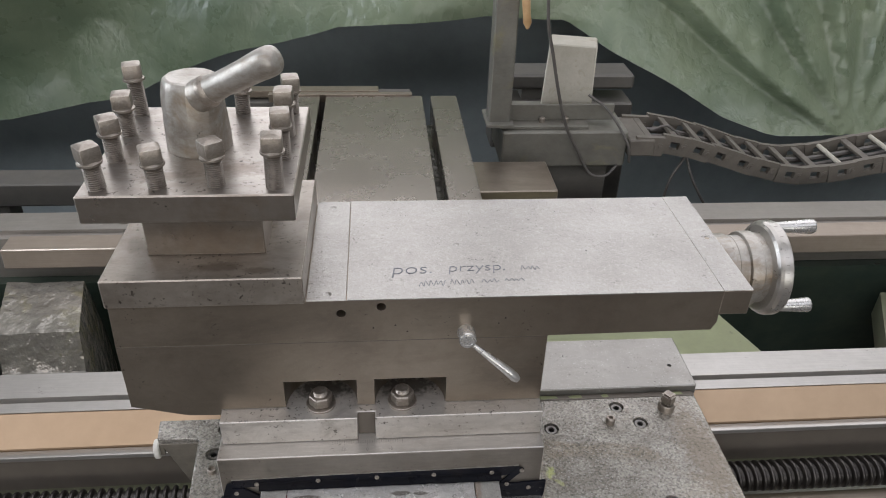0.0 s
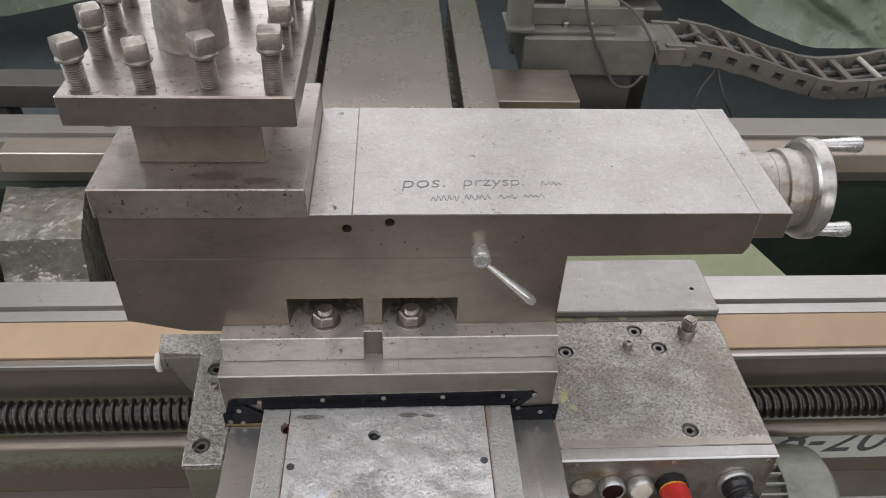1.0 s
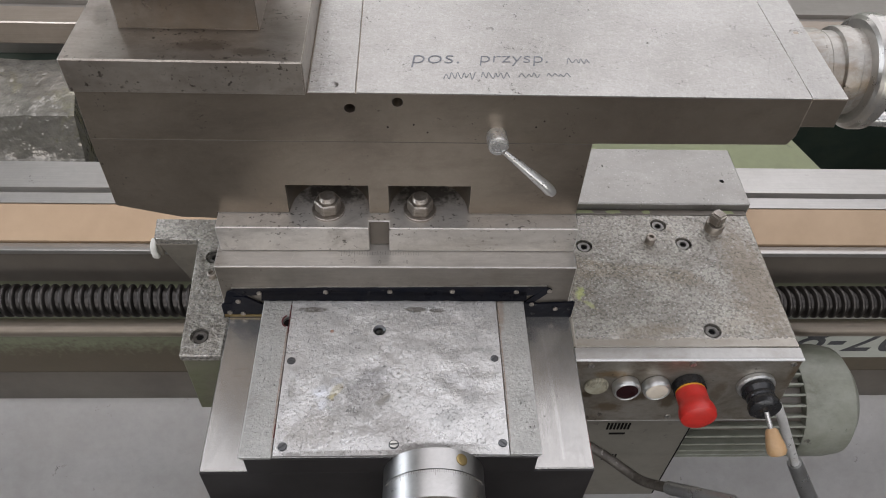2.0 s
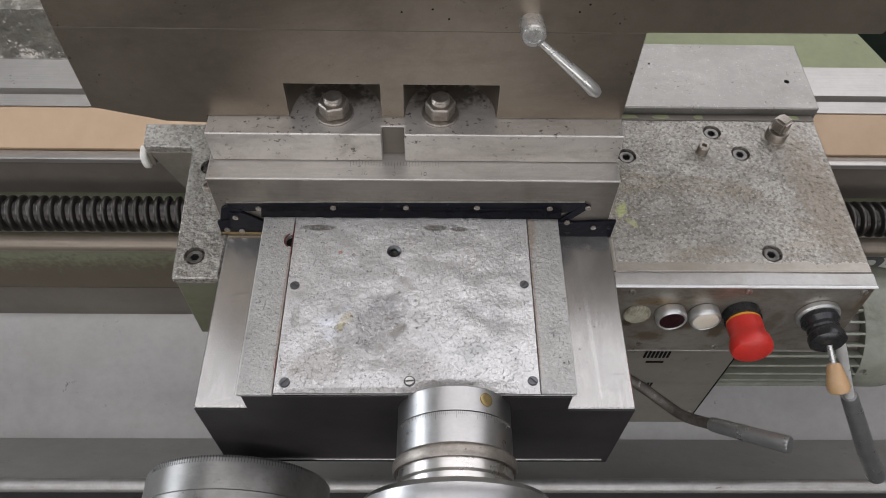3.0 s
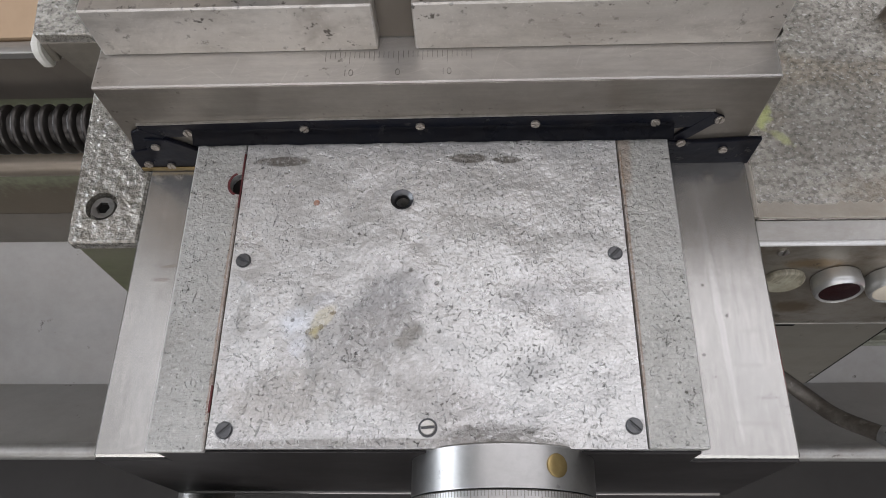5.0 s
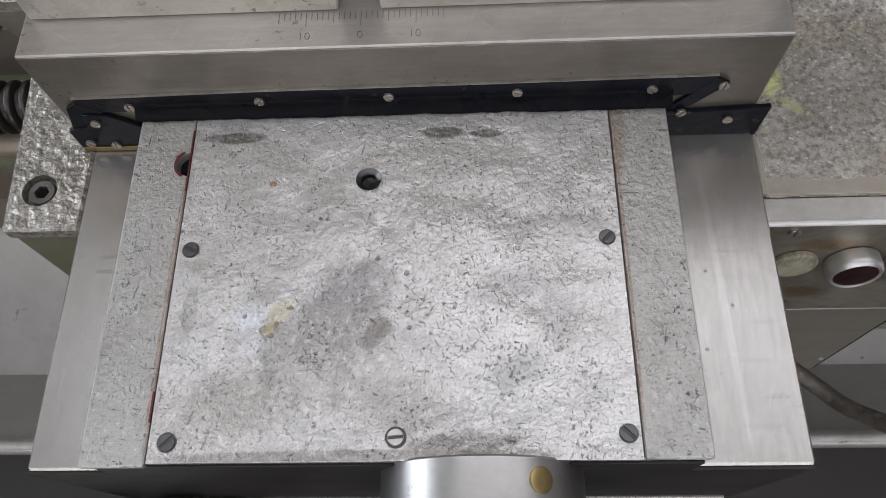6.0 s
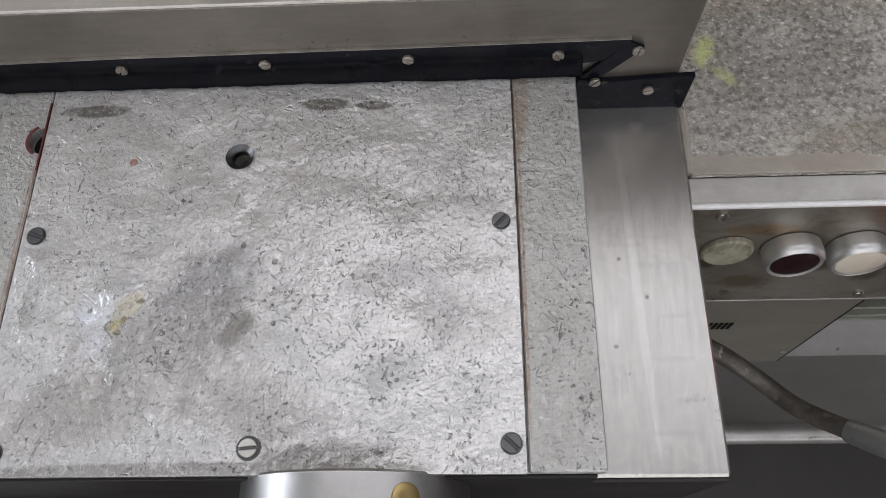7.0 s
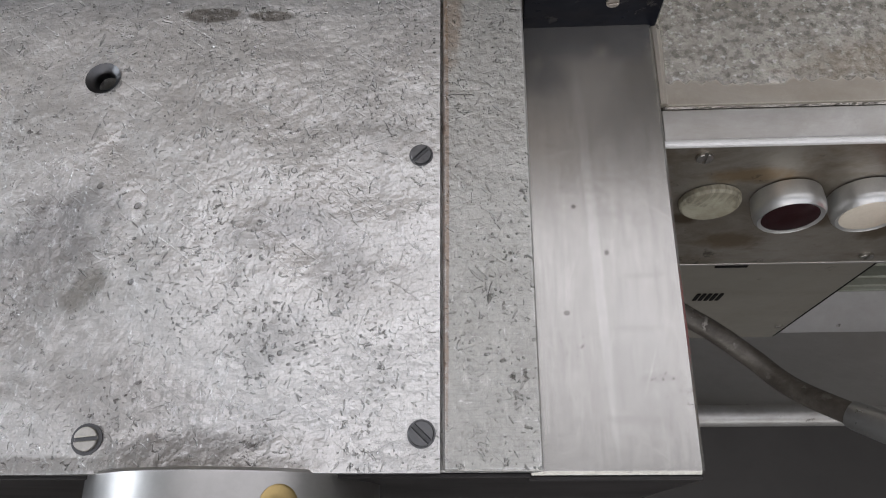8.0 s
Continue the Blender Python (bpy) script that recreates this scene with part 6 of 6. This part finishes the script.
bar_me = to_mesh("crossbar", turned([(0.0058, -0.062), (0.0058, 0.062)], (0, 0, 0.017), (0, 1, 0), 10), PALE)
bar_dark = to_mesh("crossbar", block(-0.008, 0.008, -0.062, 0.062, 0.013, 0.021, 0.001), CHAIN)
for k in range(15):
    p, d = along(0.03 + k * 0.068)
    q = Matrix.Translation(p) @ Matrix.Rotation(-math.atan2(d.z, d.x), 4, "Y")
    for s in (-0.055, 0.070):
        placed("link", link_me, chain, q @ Matrix.Translation((0, s + (0.004 if k % 2 else 0), 0)))
    placed("crossbar", bar_me if k > 7 and k % 2 == 0 or k == 14 else bar_dark, chain, q @ Matrix.Translation((0.0, 0.008, 0)))
for dy, dz in ((-0.022, 0.000), (0.004, -0.004), (0.030, 0.002)):
    part("cable", tube([p + Vector((0, dy, dz)) for p in cp[::3]], 0.0075, 8), CABLE, chain, "dark cable inside the chain")
part("end_bracket", block(0.594, 0.655, 1.19, 1.33, 0.962, 1.003, 0.003), CHAIN, chain)

def cable(name, pts, r, label):
    t = thing(name, pts[0], label, "cable", "cables behind the bed")
    part("sheath", tube(curve_points(pts, 10), r * 0.8, 10), CABLE, t)
cable("cable", [(0.36, 1.17, 1.60), (0.366, 1.17, 1.32), (0.390, 1.17, 1.20), (0.430, 1.175, 1.06), (0.478, 1.185, 0.97), (0.508, 1.182, 0.922), (0.546, 1.185, 0.915), (0.572, 1.19, 0.94)], 0.0045, "thin dark cable hanging over the box")
cable("cable", [(0.50, 1.25, 1.09), (0.545, 1.22, 1.06), (0.585, 1.18, 1.00), (0.598, 1.185, 0.95)], 0.004, "thin dark cable beside the box")
cable("cable", [(0.66, 1.25, 1.0), (0.71, 1.26, 1.005), (0.755, 1.24, 0.95), (0.72, 1.22, 0.88), (0.70, 1.2, 0.78)], 0.004, "thin dark cable over the chain")
cable("cable", [(0.755, 1.24, 0.945), (0.78, 1.22, 0.88), (0.83, 1.2, 0.80)], 0.004, "thin dark cable under the chain")

# ---- tarpaulin over the machines behind ----
EDGE = ((-2.6, 0.60), (-1.2, 0.68), (-0.77, 0.785), (-0.45, 0.92), (-0.1, 1.04), (0.35, 1.08), (0.60, 1.07), (0.72, 1.00), (0.90, 0.915), (1.07, 0.83), (1.25, 0.785), (1.53, 0.75), (1.8, 0.74), (3.0, 0.66))


def tarp_edge(x):
    for (xa, za), (xb, zb) in zip(EDGE, EDGE[1:]):
        if x <= xb:
            t = (x - xa) / (xb - xa)
            return za + (zb - za) * t + 0.008 * math.sin(9 * x)
    return 0.66


def tarp_at(u, v):
    x = -2.6 + 5.6 * u
    lower = tarp_edge(x)
    hang = min(1.0, v / 0.6)
    z = lower + (1.74 - lower) * hang
    # to the east pleats fan out from one gathered point; to the west the sheet hangs in broad soft folds
    east = max(0.0, min(1.0, (x - 0.30) / 0.45))
    px, pz = x - 1.54, z - 0.72
    turn = math.atan2(max(pz, 0.001), px) / math.pi
    reach = min(1.0, math.hypot(px, pz) / 0.55)
    pleat = turn * 8.4 + 0.35 * noise.noise(Vector((x * 1.3, z * 1.3, 6.0)))
    k = pleat - math.floor(pleat)
    ridge = (k / 0.80) ** 1.3 if k < 0.80 else ((1 - k) / 0.20) ** 0.8
    fold_e = 0.115 * ridge * reach * (0.6 + 0.4 * noise.noise(Vector((math.floor(pleat) * 3.7, 0.5, 0.5)))) + 0.05 * noise.noise(Vector((x * 2.0, z * 2.2, 7.0)))
    fold_w = 0.20 * noise.noise(Vector((x * 1.1 - z * 1.5, z * 0.8 + x * 0.3, 3.0))) + 0.035 * abs(noise.noise(Vector((x * 3.0, z * 2.4, 5.0))))
    y = 2.02 + 0.14 * hang - 1.3 * (east * fold_e + (1 - east) * fold_w)
    crease = 0.012 * abs(noise.noise(Vector((x * 9.0 + z * 4.0, z * 7.0, 2.0)))) + 0.006 * abs(noise.noise(Vector((x * 22.0, z * 20.0, 4.0))))
    y -= crease * (0.5 + 0.9 * east)
    if x > 0.6:
        y -= 0.26 * min(1.0, (x - 0.6) / 0.6) * (1 - hang) ** 2
    if v > 0.6:
        t = (v - 0.6) / 0.4
        y += 1.2 * t
        z += 0.10 * math.sin(min(1.0, t * 3) * math.pi / 2)
    return (x, y, z)


single("tarpaulin", sheet(300, 150, tarp_at), TARP, "creased green plastic tarpaulin draped behind the lathe", "tarpaulin", sharp=80)
machine = thing("covered_machine", (0, 2.9, 0), "dark covered machine under the tarpaulin", "machine")
part("body", block(-2.5, 2.9, 2.42, 3.3, 0.0, 1.70, 0.03), HAZE_DARK, machine)
plug = thing("hanging_cable_end", (0.325, 1.2, 1.27), "bare copper-coloured cable end hanging by the post", "cable")
part("tail", tube(curve_points([(0.318, 1.20, 1.62), (0.322, 1.20, 1.40), (0.324, 1.20, 1.33)], 6), 0.004, 10), BLACK, plug)
part("end", tube([(0.324, 1.20, 1.33), (0.326, 1.20, 1.315), (0.330, 1.20, 1.285), (0.333, 1.20, 1.268), (0.334, 1.20, 1.255)], [0.004, 0.009, 0.008, 0.009, 0.003], 12), WOOD, plug, "frayed copper-coloured end")
